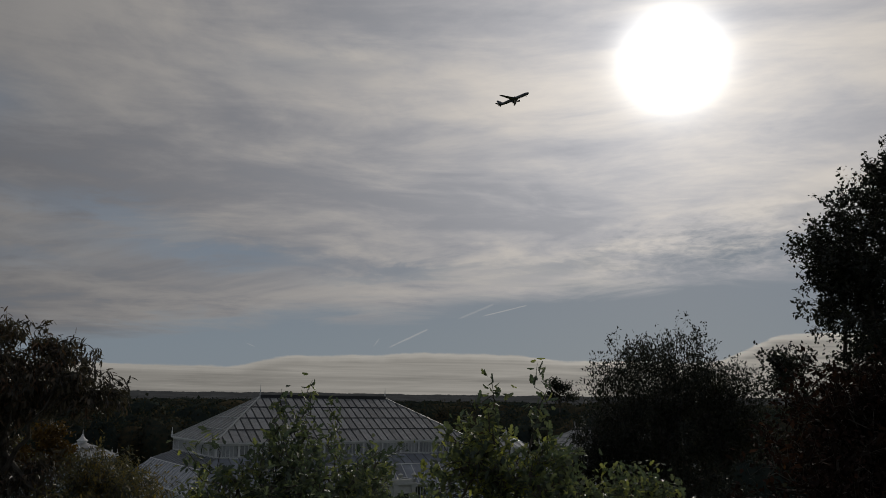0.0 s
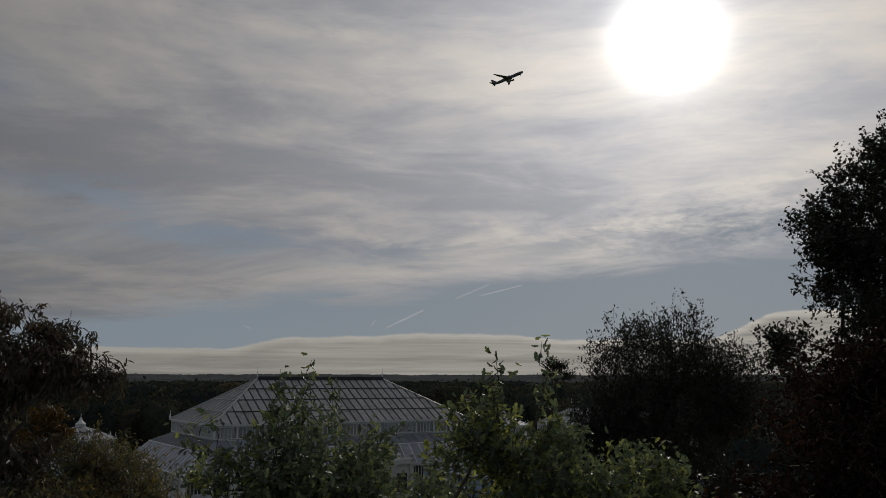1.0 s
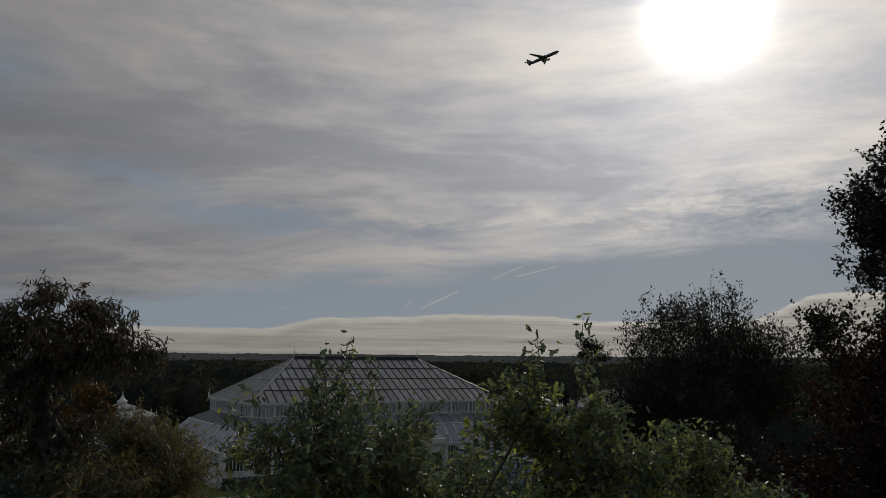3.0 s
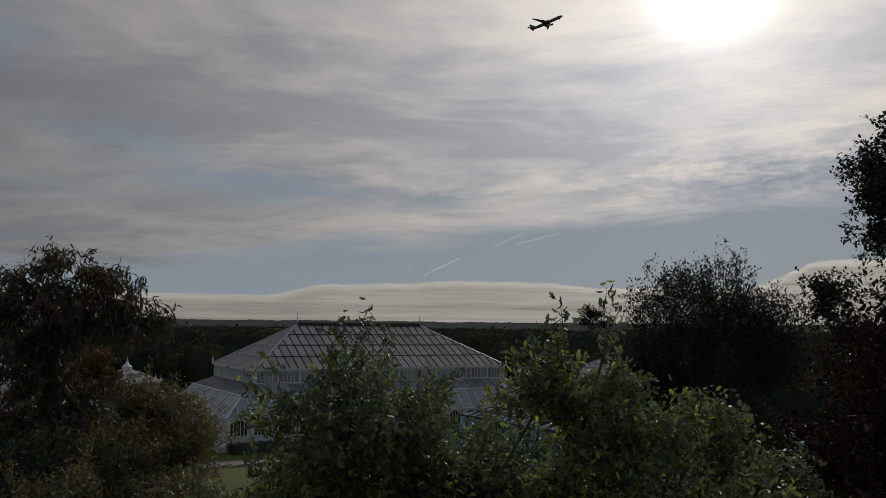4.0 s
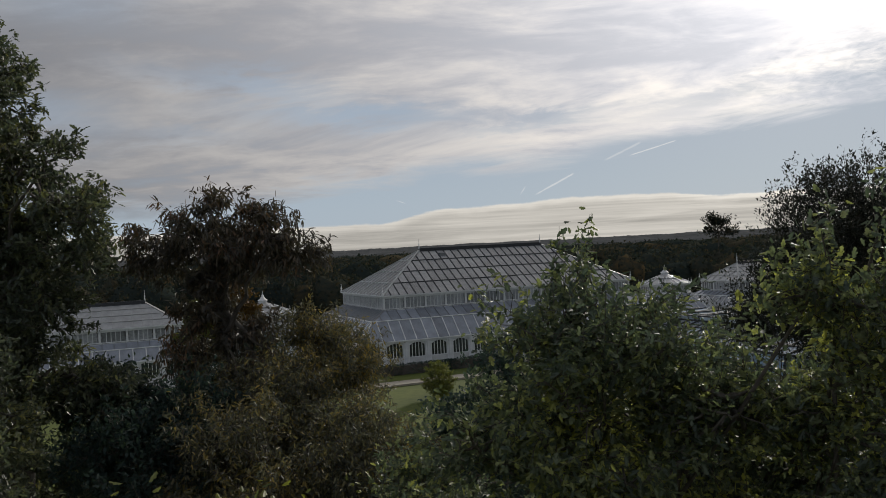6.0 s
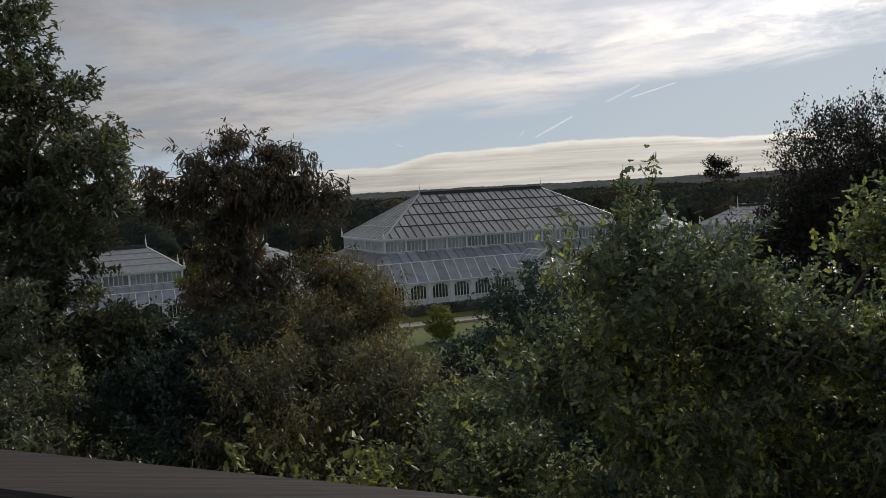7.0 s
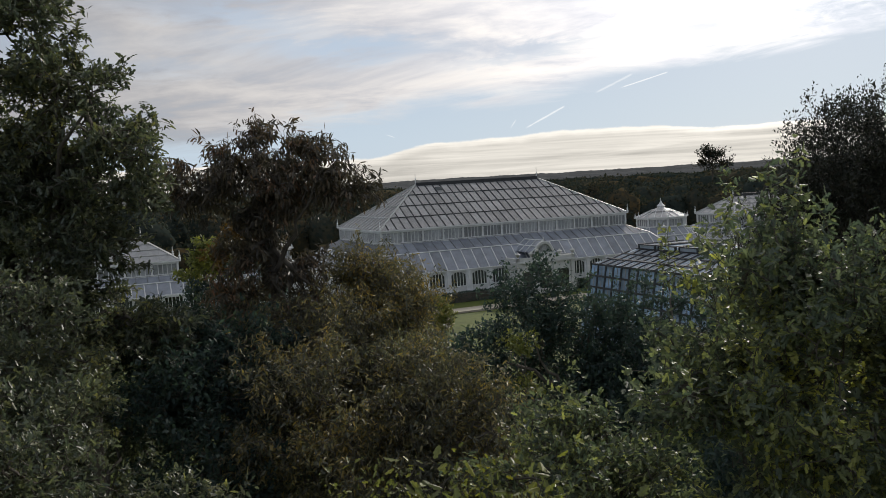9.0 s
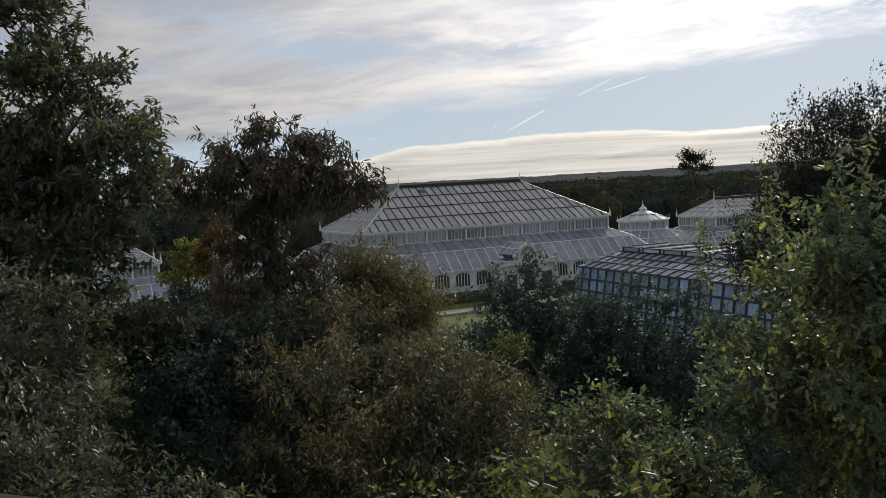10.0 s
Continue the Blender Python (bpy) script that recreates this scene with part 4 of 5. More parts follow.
for k in (-5.1, -1.7, 1.7, 5.1):
    bm = box(bmesh.new(), (pu + k - 0.35, pf - 0.25, 0.2), (pu + k + 0.35, pf, 5.25))
    box(bm, (pu + k - 0.45, pf - 0.33, 4.9), (pu + k + 0.45, pf, 5.28))
    part("pilaster", bm, M_STONE, porch)
bm = bmesh.new()
n = 12
R = 1.35
prev = None
for i in range(n + 1):
    a = math.pi * i / n
    c, s_ = math.cos(a), math.sin(a)
    ringv = [bm.verts.new((pu + r * c, yy, 6.8 + r * s_ * 1.1)) for r, yy in ((R, pf + 0.2), (R + 0.35, pf + 0.2), (R + 0.35, pf + 0.8), (R, pf + 0.8))]
    if prev:
        for k in range(4):
            bm.faces.new((prev[k], ringv[k], ringv[(k + 1) % 4], prev[(k + 1) % 4]))
    prev = ringv
for i in range(1, 8):
    a = math.pi * i / 8
    beam(bm, (pu, pf + 0.5, 6.8), (pu + R * math.cos(a), pf + 0.5, 6.8 + R * 1.1 * math.sin(a)), 0.09, 0.1, (0, 1, 0))
box(bm, (pu - R - 0.4, pf + 0.2, 5.6), (pu + R + 0.4, pf + 0.8, 6.85))
part("arched_gable", bm, M_STONE, porch)
bm = bmesh.new()
f = bm.faces.new([bm.verts.new((pu + R * math.cos(math.pi * i / n), pf + 0.6, 6.8 + R * 1.08 * math.sin(math.pi * i / n))) for i in range(n + 1)])
part("fan_pane", bm, M_CLEAR, porch)
slope((pu - 2.2, pf + 0.8, 6.9), (pu - 2.2, -3.5, 6.9), (pu, pf + 0.8, 8.75), (pu, -1.0, 8.75), 3, 2, M_PANE_LOW, M_WHITE, M_WHITE, porch, 0.1, False)
slope((pu + 2.2, -3.5, 6.9), (pu + 2.2, pf + 0.8, 6.9), (pu, -1.0, 8.75), (pu, pf + 0.8, 8.75), 3, 2, M_PANE_LOW, M_WHITE, M_WHITE, porch, 0.1, False)
finial(porch, (pu, pf + 0.5, 8.85), 0.9, 0.1)
for k in (-5.2, -2.7, 2.7, 5.2):
    part("urn", lathe(bmesh.new(), [(0.25, 0), (0.12, 0.2), (0.4, 0.6), (0.45, 0.75), (0.2, 0.9), (0.05, 1.1)], 10, (pu + k, pf, 6.15)), M_STONE, porch)

# ---- the modern curved glasshouse in front ----
evo = empty("modern_glasshouse", HB)
tagged(evo, "modern steel glasshouse with sides coloured by reflected sky and milky roof panes", "greenhouse")
gu, gw, gv0, gv1 = 5.6, 15.0, -55.6, -88.0
zk, zt = 9.6, 10.9
nl = 24
b0, b1 = Vector((gu - 1.6, gv1, 0)), Vector((gu - 1.6, gv0 + 1.6, 0))
k0, k1 = Vector((gu, gv1, zk)), Vector((gu, gv0, zk))
t0, t1 = Vector((gu + 4.6, gv1, zt)), Vector((gu + 4.6, gv0 - 1.6, zt))
slope(b1, b0, k1, k0, nl, 8, M_BLUE, M_FRAME, M_FRAME, evo, 0.2, True, 0.2)
slope(k1, k0, t1, t0, nl, 3, M_MILK, M_FRAME, M_FRAME, evo, 0.16, True, 0.16)
e0, e1 = Vector((gu + gw + 1.6, gv0 + 1.6, 0)), Vector((gu + gw, gv0, zk))
m0, m1 = Vector((gu + gw + 1.6, gv1, 0)), Vector((gu + gw, gv1, zk))
x0, x1 = Vector((gu + gw - 4.6, gv0 - 1.6, zt)), Vector((gu + gw - 4.6, gv1, zt))
slope(e0, b1, e1, k1, 11, 5, M_BLUE, M_FRAME, M_FRAME, evo, 0.14, False, 0.14)
slope(e1, k1, x0, t1, 11, 2, M_MILK, M_GREY, M_GREY, evo, 0.14, False, 0.14)
slope(m0, e0, m1, e1, nl, 5, M_BLUE, M_FRAME, M_FRAME, evo, 0.14, False, 0.14)
slope(m1, e1, x1, x0, nl, 2, M_MILK, M_GREY, M_GREY, evo, 0.14, False, 0.14)
bm = bmesh.new()
bm.faces.new([bm.verts.new(p) for p in (b0, m0, m1, x1, t0, k0)])
part("end_wall", bm, M_BLUE, evo)
for k in range(9):
    v = gv0 - 1.8 - k * 3.4
    if v - 3.4 < gv1:
        break
    bm = box(bmesh.new(), (gu + 4.6, v - 3.0, zt), (gu + gw - 4.6, v - 0.3, zt + 0.45))
    part("ridge_vent", bm, M_MILK, evo)
    bm = bmesh.new()
    for yy in (v - 3.05, v - 0.3):
        box(bm, (gu + 4.5, yy - 0.08, zt), (gu + 4.7, yy + 0.08, zt + 0.62))
        box(bm, (gu + 4.5, yy - 0.08, zt + 0.5), (gu + gw - 4.5, yy + 0.08, zt + 0.62))
    box(bm, (gu + 4.45, v - 3.05, zt + 0.48), (gu + 4.6, v - 0.3, zt + 0.62))
    part("vent_frame", bm, M_FRAME, evo)
# dark block added for the shade behind the panes
part("shade_core", box(bmesh.new(), (gu + 1.5, gv1 + 1, 0), (gu + gw - 1.5, gv0 - 2, 5.5)), M_SHADED, evo)

# paths and clipped hedge before the glasshouse
pth = tagged(put(box(bmesh.new(), (-14, -20.5, 0.0), (62, -17.2, 0.27)), M_PATH, None, None, "path", local=HB), "pale gravel path crossing the lawn", "path", kind="structure")


def hedge(name, label, m, size, mat, n, leaf, seed):
    rng = np.random.default_rng(seed)
    s = np.array(size)
    q = rng.uniform(-1, 1, (n, 3))
    q = q / np.maximum(np.abs(q).max(1, keepdims=True), 1e-6) * rng.uniform(0.82, 1.02, (n, 1))
    pos = q * s / 2 + np.array([0, 0, s[2] / 2])
    V, F = leaf_cloud(rng, pos, unit(q + rng.normal(size=q.shape) * 0.8), leaf, 0.6, "oval")
    ob = mesh_of(name, V, F, mat)
    ob.matrix_basis = m
    core = box(bmesh.new(), (-s[0] * 0.46, -s[1] * 0.42, 0), (s[0] * 0.46, s[1] * 0.42, s[2] * 0.9))
    part("branchwork", core, M_BARK, ob)
    return tagged(ob, label, "hedge", "hedges along the glasshouse")


for a, b in ((-7, 7), (7, 18), (32, 44), (44, 56)):
    hedge("hedge", "low dark clipped hedge along the glasshouse wall", HB @ Matrix.Translation(((a + b) / 2, -9.3, 0)), (b - a - 0.4, 1.6, 1.5), M_LEAF_DARK, 2600, 0.3, int(a) + 40)

# ---- aircraft and its like high in the sky ----


def sky_at(az, el, d):
    a, e = radians(az), radians(el)
    return Vector((d * math.sin(a) * math.cos(e), d * math.cos(a) * math.cos(e), 19 + d * math.sin(e)))


def airliner(at, yaw, climb, bank):
    """A twin-engined airliner of about 64 m, nose along +y."""
    root = empty("airliner", Matrix.Translation(at) @ pose(0, 0, 0, 0, 0, yaw) @ pose(0, 0, 0, climb, 0, 0) @ pose(0, 0, 0, 0, bank, 0))
    tagged(root, "dark silhouetted twin-engined airliner climbing in the sky", "aeroplane")
    prof = [(0.05, 32), (1.2, 31), (2.3, 28.5), (2.9, 25), (3.0, 10), (3.0, -12), (2.5, -20), (1.5, -27), (0.4, -32)]
    bm = lathe(bmesh.new(), [(r, y) for r, y in prof[::-1]], 14)
    bmesh.ops.rotate(bm, matrix=Matrix.Rotation(radians(-90), 3, "X"), verts=bm.verts)
    part("fuselage", bm, M_PLANE, root, smooth=True)

    def wing(name, pts, th):
        bm = bmesh.new()
        top = [bm.verts.new((x, y, z + th / 2)) for x, y, z in pts]
        bot = [bm.verts.new((x, y, z - th / 2)) for x, y, z in pts]
        bm.faces.new(top)
        bm.faces.new(bot[::-1])
        for i in range(len(pts)):
            j = (i + 1) % len(pts)
            bm.faces.new((top[j], top[i], bot[i], bot[j]))
        bmesh.ops.recalc_face_normals(bm, faces=bm.faces)
        part(name, bm, M_PLANE, root)
    for s in (1, -1):
        wing("wing", [(s * 2, 8, -1.2), (s * 30, -10, 2.6), (s * 31.5, -13, 3.2), (s * 29, -12.5, 2.5), (s * 10, -5, 0), (s * 2, -5, -1.2)], 0.7)
        wing("tailplane", [(s * 1, -24, 0.8), (s * 10.5, -31, 1.8), (s * 10.5, -33, 1.8), (s * 1, -30, 0.8)], 0.4)
        bm = lathe(bmesh.new(), [(1.0, -3.4), (1.5, -1), (1.8, 1.5), (1.6, 3)], 12)
        bmesh.ops.rotate(bm, matrix=Matrix.Rotation(radians(-90), 3, "X"), verts=bm.verts)
        bmesh.ops.translate(bm, vec=(s * 9.8, 5.5, -2.3), verts=bm.verts)
        part("engine", bm, M_PLANE, root, smooth=True)
        part("landing_gear", box(bmesh.new(), (s * 3 - 0.8, -4.5, -5.4), (s * 3 + 0.8, -0.5, -2.2), bevel=0.3), M_PLANE, root)
    part("nose_gear", box(bmesh.new(), (-0.4, 24.5, -5), (0.4, 25.6, -2.5), bevel=0.1), M_PLANE, root)
    bm = bmesh.new()
    pts = [(0, -21, 2.4), (0, -30, 10.5), (0, -33, 10.5), (0, -30.5, 1.8)]
    for dx in (-0.25, 0.25):
        bm.faces.new([bm.verts.new((dx, y, z)) for _, y, z in pts])
    bmesh.ops.bridge_loops(bm, edges=bm.edges[:])
    part("tail_fin", bm, M_PLANE, root)
    return root


airliner(sky_at(4.9, 20.3, 1560), -120, 13, 0)

# ---- the near rail of the walkway ----
RA, RB = Vector((-8.0, 3.18, 18.62)), Vector((2.5, 0.72, 18.62))
rail = empty("walkway_railing", Matrix.Translation((0, 0, 0)))
tagged(rail, "weathered brown timber handrail of a raised walkway", "railing")
d = (RB - RA).normalized()
side = Vector((-d.y, d.x, 0))
if side.y > 0:
    side = -side
mid_off = side * 0.09
bm = beam(bmesh.new(), RA + mid_off - Vector((0, 0, 0.03)), RB + mid_off - Vector((0, 0, 0.03)), 0.18, 0.06)
bmesh.ops.bevel(bm, geom=bm.edges[:], offset=0.008, segments=2, affect="EDGES")
part("handrail", bm, M_RAIL, rail)
bm = beam(bmesh.new(), RA + mid_off * 0.6 - Vector((0, 0, 0.11)), RB + mid_off * 0.6 - Vector((0, 0, 0.11)), 0.05, 0.1)
part("rail_bearer", bm, M_RUST, rail)
L = (RB - RA).length
for i in range(7):
    p = RA + d * (0.4 + i * 1.6) + mid_off
    part("post", beam(bmesh.new(), p - Vector((0, 0, 1.1)), p - Vector((0, 0, 0.06)), 0.07, 0.05, side), M_RUST, rail)
for i in range(6):
    h = Vector((0, 0, 0.24 + 0.14 * i))
    part("wire", beam(bmesh.new(), RA + mid_off - h, RB + mid_off - h, 0.008, 0.008), M_STEEL, rail)
deck = empty("walkway_deck", Matrix.Translation((0, 0, 0)))
tagged(deck, "rusted steel deck of a raised walkway on tall columns", "walkway")
for i in range(8):
    a, b = RA + d * (L * i / 8 + 0.01) + side * 0.75, RA + d * (L * (i + 1) / 8 - 0.01) + side * 0.75
    part("deck_panel", beam(bmesh.new(), a - Vector((0, 0, 1.14)), b - Vector((0, 0, 1.14)), 1.5, 0.06), M_RUST, deck)
for i in (1, 5):
    p = RA + d * (L * i / 6 + 0.6) + side * 0.75
    part("column", lathe(bmesh.new(), [(0.3, 0), (0.24, 17.44)], 12, (p.x, p.y, 0)), M_RUST, deck)

# ---- trees ----
tree("hawthorn_tree", "leafy green tree with upright sprigs and yellowing leaves", "tree", (-0.4, 6.4, 0),
     [(-1.05, 5.65, 18.02, 1.14, 0.88, 0.9), (-1.02, 5.8, 18.46, 0.54, 0.43, 0.52), (0.72, 5.4, 18.05, 0.95, 0.8, 0.9), (0.48, 5.2, 18.6, 0.52, 0.42, 0.5), (-0.15, 5.6, 18.05, 0.65, 0.6, 0.55),
      (1.5, 6.5, 17.9, 0.95, 0.8, 0.7), (-2.2, 6.7, 16.85, 0.95, 1.0, 0.8), (-0.95, 7.5, 17.85, 0.7, 0.8, 0.95), (-0.2, 6.9, 17.9, 0.6, 0.5, 0.6), (-0.4, 6.2, 16.6, 1.9, 1.2, 1.1), (0.3, 6.6, 17.5, 1.0, 0.7, 0.8)],
     M_LEAF_GREEN, 7300, 13, 0.054, 0.62, "lobed", 0.145, 0.2, 0.14, 2.2, 0.12, 30, 3,
     [(-1.1, 5.86, 19.12, 0.4), (-0.93, 5.95, 19.14, 0.4), (0.3, 5.09, 19.2, 0.4), (0.61, 5.23, 19.25, 0.45), (-1.0, 7.9, 19.05, 0.4), (-1.5, 7.9, 18.6, 0.4)], singles=290, single_mat=M_LEAF_GREEN_ONE, clump=16)
tree("sapling", "young tree with broad yellow-green leaves beside the railing", "tree", (-2.6, 4.7, 0),
     [(-2.5, 3.95, 17.5, 0.6, 0.42, 0.42), (-3.3, 6.2, 16.8, 0.7, 0.7, 0.5), (-2.6, 4.8, 16.6, 0.9, 0.7, 0.6)],
     M_LEAF_LIME, 620, 10, 0.05, 0.62, "lobed", 0.2, 0.2, -0.1, 2.0, 0.05, 8, 5,
     [(-2.76, 3.6, 18.1, 0.35), (-2.35, 3.9, 18.0, 0.3)], singles=240, single_mat=M_LEAF_LIME_ONE)
tree("sweet_chestnut_tree", "brown-green autumn chestnut with narrow drooping leaves", "tree", (-5.9, 13.4, 0),
     [(-5.7, 12.6, 15.5, 2.3, 2.0, 1.85), (-6.7, 14.5, 16.2, 1.8, 1.5, 1.5), (-6.25, 16.3, 17.55, 0.98, 0.8, 0.8), (-6.2, 16.2, 17.0, 1.15, 0.9, 0.9), (-5.6, 15.5, 16.9, 1.0, 0.9, 0.85), (-4.9, 13.5, 15.9, 1.1, 1.2, 1.2), (-4.7, 11.7, 14.9, 1.5, 1.4, 1.4), (-3.9, 12.3, 15.7, 1.0, 0.9, 1.1), (-3.7, 12.8, 14.8, 1.1, 1.0, 1.1), (-9.9, 19.3, 14.6, 2.2, 1.6, 1.6)],
     M_LEAF_BROWN, 9800, 14, 0.092, 0.27, "long", 0.24, 0.75, -0.15, 0.9, 0.24, 18, 7)
tree("holly_tree", "dense dark green evergreen between oak and chestnut", "tree", (-8.0, 12.4, 0),
     [(-8.0, 12.4, 15.9, 1.5, 1.4, 1.5), (-7.7, 13.6, 16.8, 1.1, 0.8, 0.75), (-7.3, 11.2, 14.9, 1.2, 1.2, 1.5), (-9.0, 13.4, 16.8, 1.3, 1.0, 0.9)],
     M_LEAF_DARK, 2600, 12, 0.095, 0.5, "oval", 0.19, 0.2, -0.1, 1.2, 0.18, 14, 71, clump=8)
tree("sweet_chestnut_tree", "dark chestnut crown with reddish drooping leaves and sky gaps", "tree", (-8.2, 15.4, 0),
     [(-7.75, 15.1, 19.6, 1.2, 1.0, 0.98), (-8.75, 15.1, 19.5, 0.95, 0.8, 0.84), (-6.9, 15.3, 19.46, 0.95, 0.85, 0.76), (-6.35, 15.4, 19.12, 0.78, 0.65, 0.58), (-9.3, 15.1, 19.2, 0.5, 0.5, 0.48),
      (-7.6, 15.2, 18.75, 0.9, 0.8, 0.5), (-8.1, 15.3, 18.1, 0.85, 0.7, 0.6), (-7.5, 15.3, 17.7, 0.85, 0.8, 0.6), (-8.3, 15.3, 17.3, 0.8, 0.8, 0.55), (-7.3, 15.4, 17.1, 0.9, 0.8, 0.5)],
     M_LEAF_CHESTNUT, 2300, 8, 0.145, 0.24, "long", 0.15, 0.95, -0.2, 2.2, 0.15, 14, 11, clump=6, up=-0.05, fork=0.93, edge=3.4)
tree("oak_tree", "tall dark green oak with dense spreading crown", "tree", (-12.4, 12.6, 0),
     [(-10.5, 11.9, 21.9, 1.35, 1.4, 1.4), (-9.5, 12.0, 20.85, 1.0, 1.1, 0.72), (-8.75, 12.0, 20.05, 1.0, 1.0, 0.6), (-8.85, 12.2, 19.3, 1.08, 1.0, 0.62), (-9.55, 11.9, 18.5, 1.05, 1.2, 1.0),
      (-10.9, 11.9, 19.7, 1.6, 1.5, 1.7), (-9.9, 12.0, 19.5, 1.2, 1.1, 1.1), (-11.2, 13.0, 19.0, 1.6, 1.2, 1.6), (-11.0, 12.6, 17.2, 2.05, 1.8, 1.45), (-9.75, 12.2, 17.75, 0.75, 0.8, 0.6), (-9.0, 12.6, 17.2, 1.2, 0.9, 0.72), (-12.6, 11.6, 18.6, 1.8, 1.6, 2.6), (-11.5, 11.5, 15.4, 2.2, 1.8, 1.8)],
     M_LEAF_OAK, 8400, 10, 0.115, 0.48, "lobed", 0.165, 0.15, -0.06, 1.9, 0.3, 30, 13, clump=9, up=0.1)
tree("oak_tree", "green oak branches low beside the walkway", "tree", (-8.2, 8.6, 0),
     [(-7.6, 8.0, 16.5, 1.3, 1.2, 1.15), (-9.0, 9.6, 17.2, 1.6, 1.4, 1.5), (-6.9, 8.4, 15.2, 1.6, 1.4, 1.3), (-9.4, 13.6, 15.7, 2.0, 1.6, 1.7)],
     M_LEAF_OAK, 3800, 14, 0.075, 0.52, "lobed", 0.17, 0.15, -0.12, 1.2, 0.16, 12, 17)
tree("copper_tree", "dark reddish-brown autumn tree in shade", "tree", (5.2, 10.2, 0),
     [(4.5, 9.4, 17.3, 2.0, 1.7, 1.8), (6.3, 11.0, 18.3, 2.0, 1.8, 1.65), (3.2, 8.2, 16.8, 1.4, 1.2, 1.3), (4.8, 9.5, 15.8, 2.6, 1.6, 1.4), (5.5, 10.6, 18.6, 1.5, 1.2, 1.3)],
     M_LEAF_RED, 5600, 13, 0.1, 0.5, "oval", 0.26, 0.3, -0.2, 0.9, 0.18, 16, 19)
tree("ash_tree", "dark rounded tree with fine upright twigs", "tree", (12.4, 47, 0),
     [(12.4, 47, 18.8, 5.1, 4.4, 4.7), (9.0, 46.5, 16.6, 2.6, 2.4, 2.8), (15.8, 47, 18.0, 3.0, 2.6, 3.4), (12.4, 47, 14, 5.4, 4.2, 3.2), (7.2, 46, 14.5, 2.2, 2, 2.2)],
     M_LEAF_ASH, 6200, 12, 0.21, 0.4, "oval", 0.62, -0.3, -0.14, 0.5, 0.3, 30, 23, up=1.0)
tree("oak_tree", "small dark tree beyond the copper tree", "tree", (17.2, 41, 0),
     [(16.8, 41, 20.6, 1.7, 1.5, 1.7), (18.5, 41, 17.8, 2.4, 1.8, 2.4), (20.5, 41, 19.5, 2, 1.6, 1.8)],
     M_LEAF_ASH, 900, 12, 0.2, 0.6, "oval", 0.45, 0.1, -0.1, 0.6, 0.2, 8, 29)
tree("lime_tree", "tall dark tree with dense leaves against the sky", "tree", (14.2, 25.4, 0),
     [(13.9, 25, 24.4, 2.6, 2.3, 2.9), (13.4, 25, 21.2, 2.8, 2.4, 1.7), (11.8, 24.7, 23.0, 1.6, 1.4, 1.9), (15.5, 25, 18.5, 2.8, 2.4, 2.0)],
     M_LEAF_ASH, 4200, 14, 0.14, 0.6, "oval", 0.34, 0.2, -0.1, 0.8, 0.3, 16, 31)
tree("yew_tree", "broad dark green tree below the walkway", "tree", (-3.6, 41, 0),
     [(-4.9, 41.0, 10.7, 3.7, 3.6, 5.1), (0.6, 41.0, 9.9, 4.8, 3.6, 4.8), (-7.6, 40.0, 9.4, 1.9, 2.5, 4.2), (-8.2, 40.0, 7.4, 2.5, 3.0, 4.2), (-1.5, 37, 6.5, 4, 3, 4), (-1.8, 40.0, 9.8, 2.8, 2.5, 4.0)],
     M_LEAF_DARK, 4600, 13, 0.24, 0.5, "oval", 0.5, 0.2, -0.14, 0.4, 0.35, 16, 37)
tree("yew_tree", "dark green park tree behind the saplings", "tree", (6.5, 38, 0),
     [(6.0, 38, 8.8, 4.2, 3.6, 4.4), (10, 36, 8.8, 3.6, 3.4, 4.4), (3.0, 33, 6.3, 3.2, 3.0, 3.6), (3.5, 37, 10.7, 3.0, 2.5, 3.6)],
     M_LEAF_DARK, 3200, 13, 0.25, 0.5, "oval", 0.5, 0.2, -0.14, 0.4, 0.35, 12, 41)
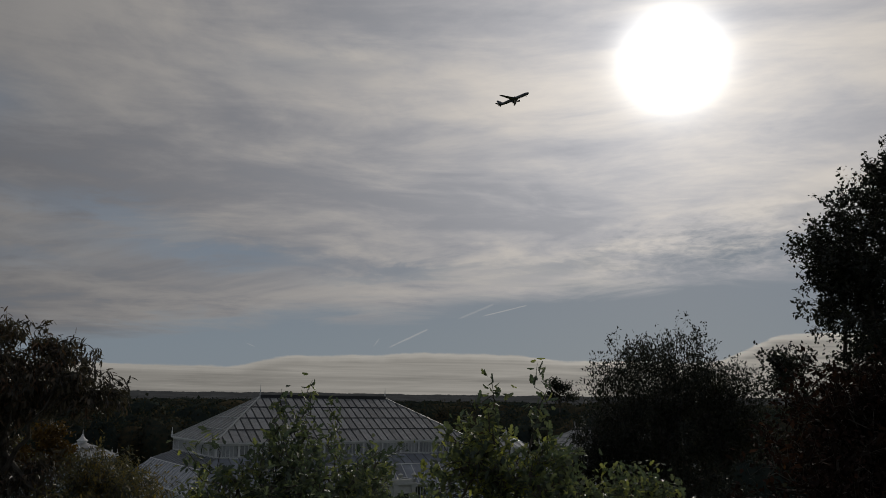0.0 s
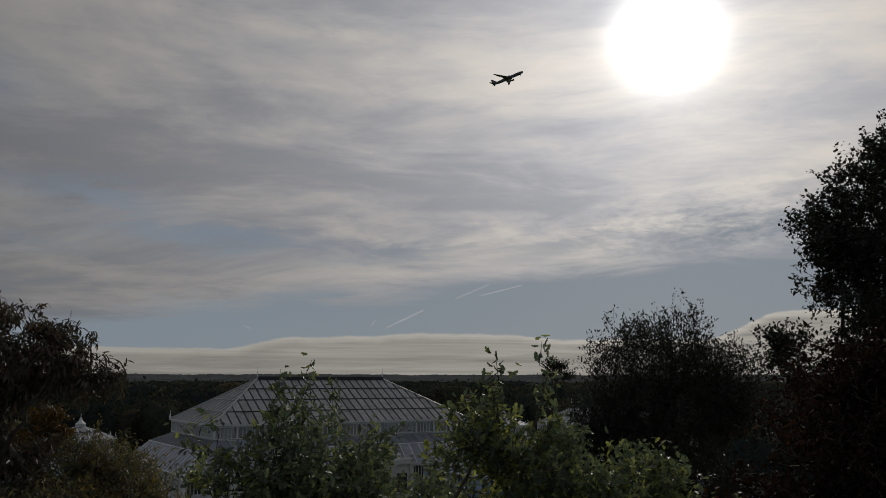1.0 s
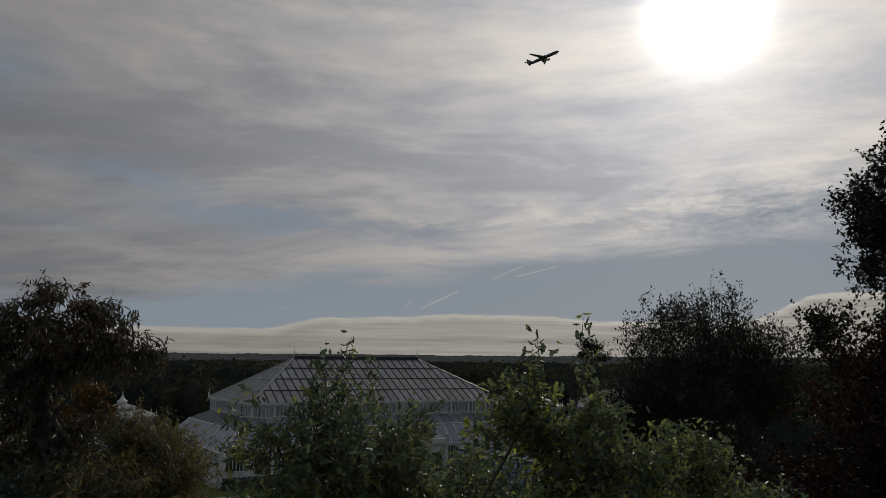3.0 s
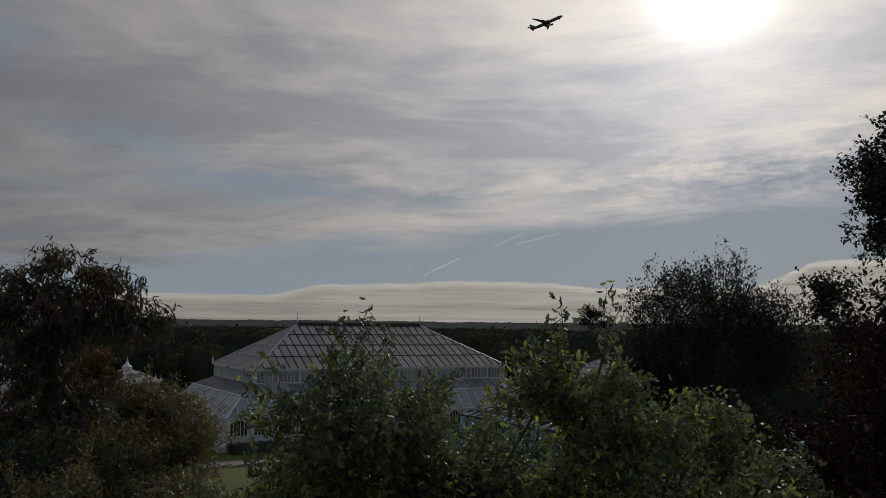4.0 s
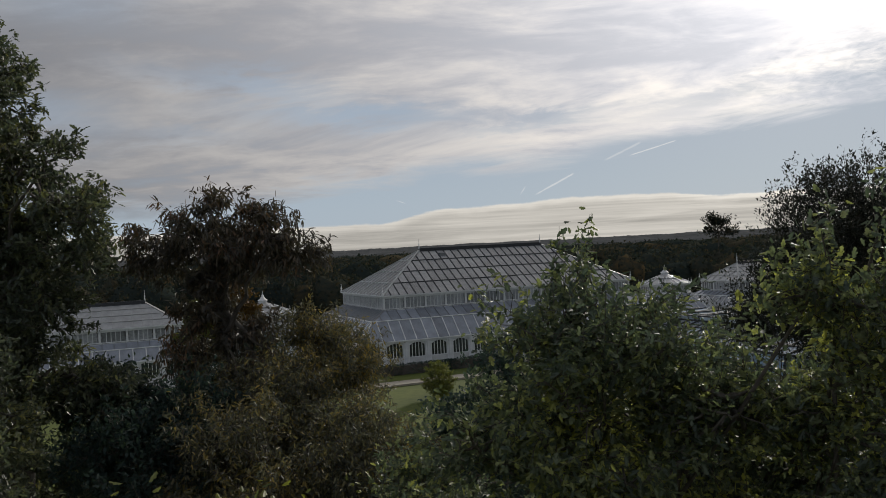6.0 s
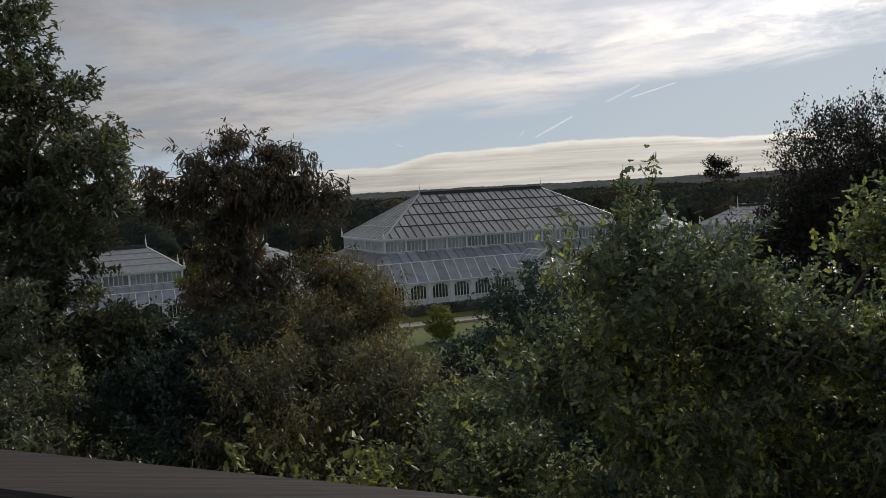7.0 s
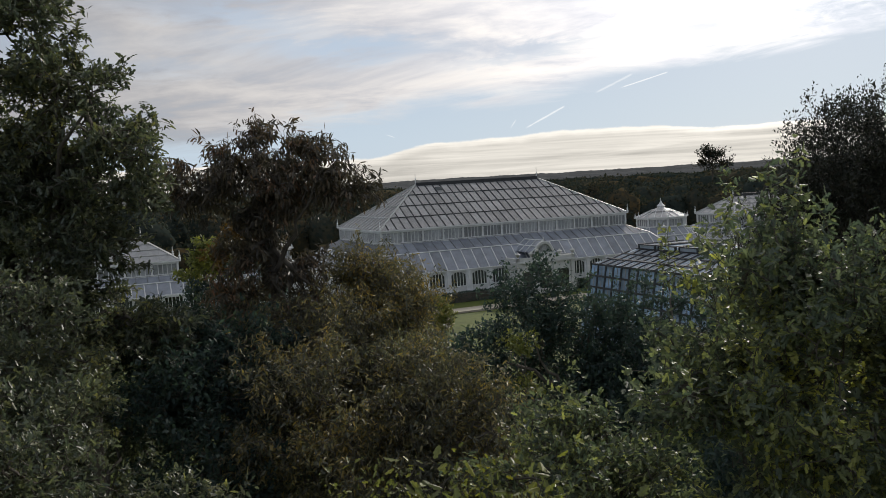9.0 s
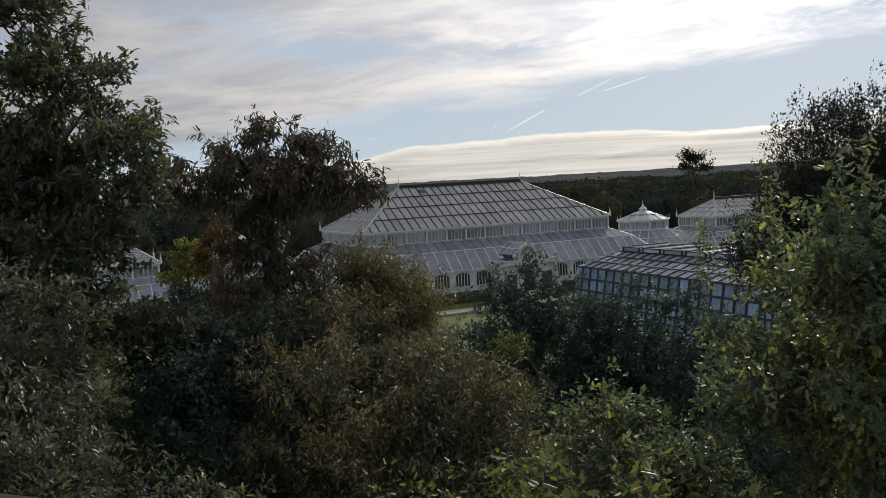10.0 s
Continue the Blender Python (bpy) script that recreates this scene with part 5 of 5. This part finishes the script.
tree("pine_tree", "lone spreading pine standing above the far woods", "tree", (42.6, 306, 0),
     [(42.6, 306, 24.4, 4.8, 4.5, 2.6), (39, 306, 21.5, 3.2, 3, 1.7), (46, 306, 21, 3.4, 3, 1.8)],
     M_WOODS, 280, 11, 0.7, 0.6, "oval", 1.4, 0.0, 0.0, 0.3, 0.4, 10, 43)
tree("shrub", "rounded yellow-green shrub on the lawn", "shrub", (-21.3, 107, 0),
     [(-21.3, 107, 2.5, 2.2, 2.2, 2.4), (-21.0, 107, 1.3, 2.0, 2.0, 1.4)], M_LEAF_LIME, 900, 12, 0.22, 0.6, "oval", 0.3, 0.1, -0.6, 1.0, 0.12, 6, 47)
tree("maple_tree", "small orange autumn maple in the park", "tree", (-33, 72, 0),
     [(-33, 72, 15.2, 2.4, 2.2, 2.0), (-31.6, 72, 14.0, 2.0, 2.0, 1.6), (-34.4, 72, 13.6, 1.9, 2.0, 1.7)], M_LEAF_ORANGE, 360, 12, 0.3, 0.7, "oval", 0.5, 0.2, -0.1, 0.6, 0.2, 8, 53)
tree("maple_tree", "small yellow autumn maple in the park", "tree", (-37.5, 74, 0),
     [(-37.3, 74, 13.9, 1.9, 2.0, 1.7), (-36.2, 74, 12.6, 2.2, 2.0, 1.8), (-38.2, 74, 11.8, 1.8, 2.0, 1.9)], M_LEAF_LIME, 340, 12, 0.3, 0.7, "oval", 0.5, 0.2, -0.1, 0.6, 0.2, 8, 59)
tree("yew_tree", "dark spreading evergreen below the autumn maples", "tree", (-33.5, 69, 0),
     [(-35.6, 69, 8.6, 2.6, 2.4, 4.0), (-32.2, 69, 10.0, 2.8, 2.4, 4.4), (-28.8, 69, 9.4, 3.0, 2.6, 4.2), (-33.6, 68.4, 6.0, 4.2, 3.0, 4.0)],
     M_LEAF_DARK, 1700, 12, 0.3, 0.5, "oval", 0.5, 0.2, -0.14, 0.5, 0.3, 14, 67)
# added lime-leaved stem stands in for a sunlit patch of the yew
tree("sunlit_clump", "bright yellow-green clump on an added stem, standing for sunlit yew leaves", "tree", (-5.1, 36, 0),
     [(-5.05, 36, 11.9, 0.7, 0.6, 0.9), (-4.7, 36, 10.6, 0.7, 0.6, 0.7)], M_LEAF_LIME, 60, 11, 0.2, 0.6, "oval", 0.35, 0.3, 0.0, 1.0, 0.08, 5, 61)
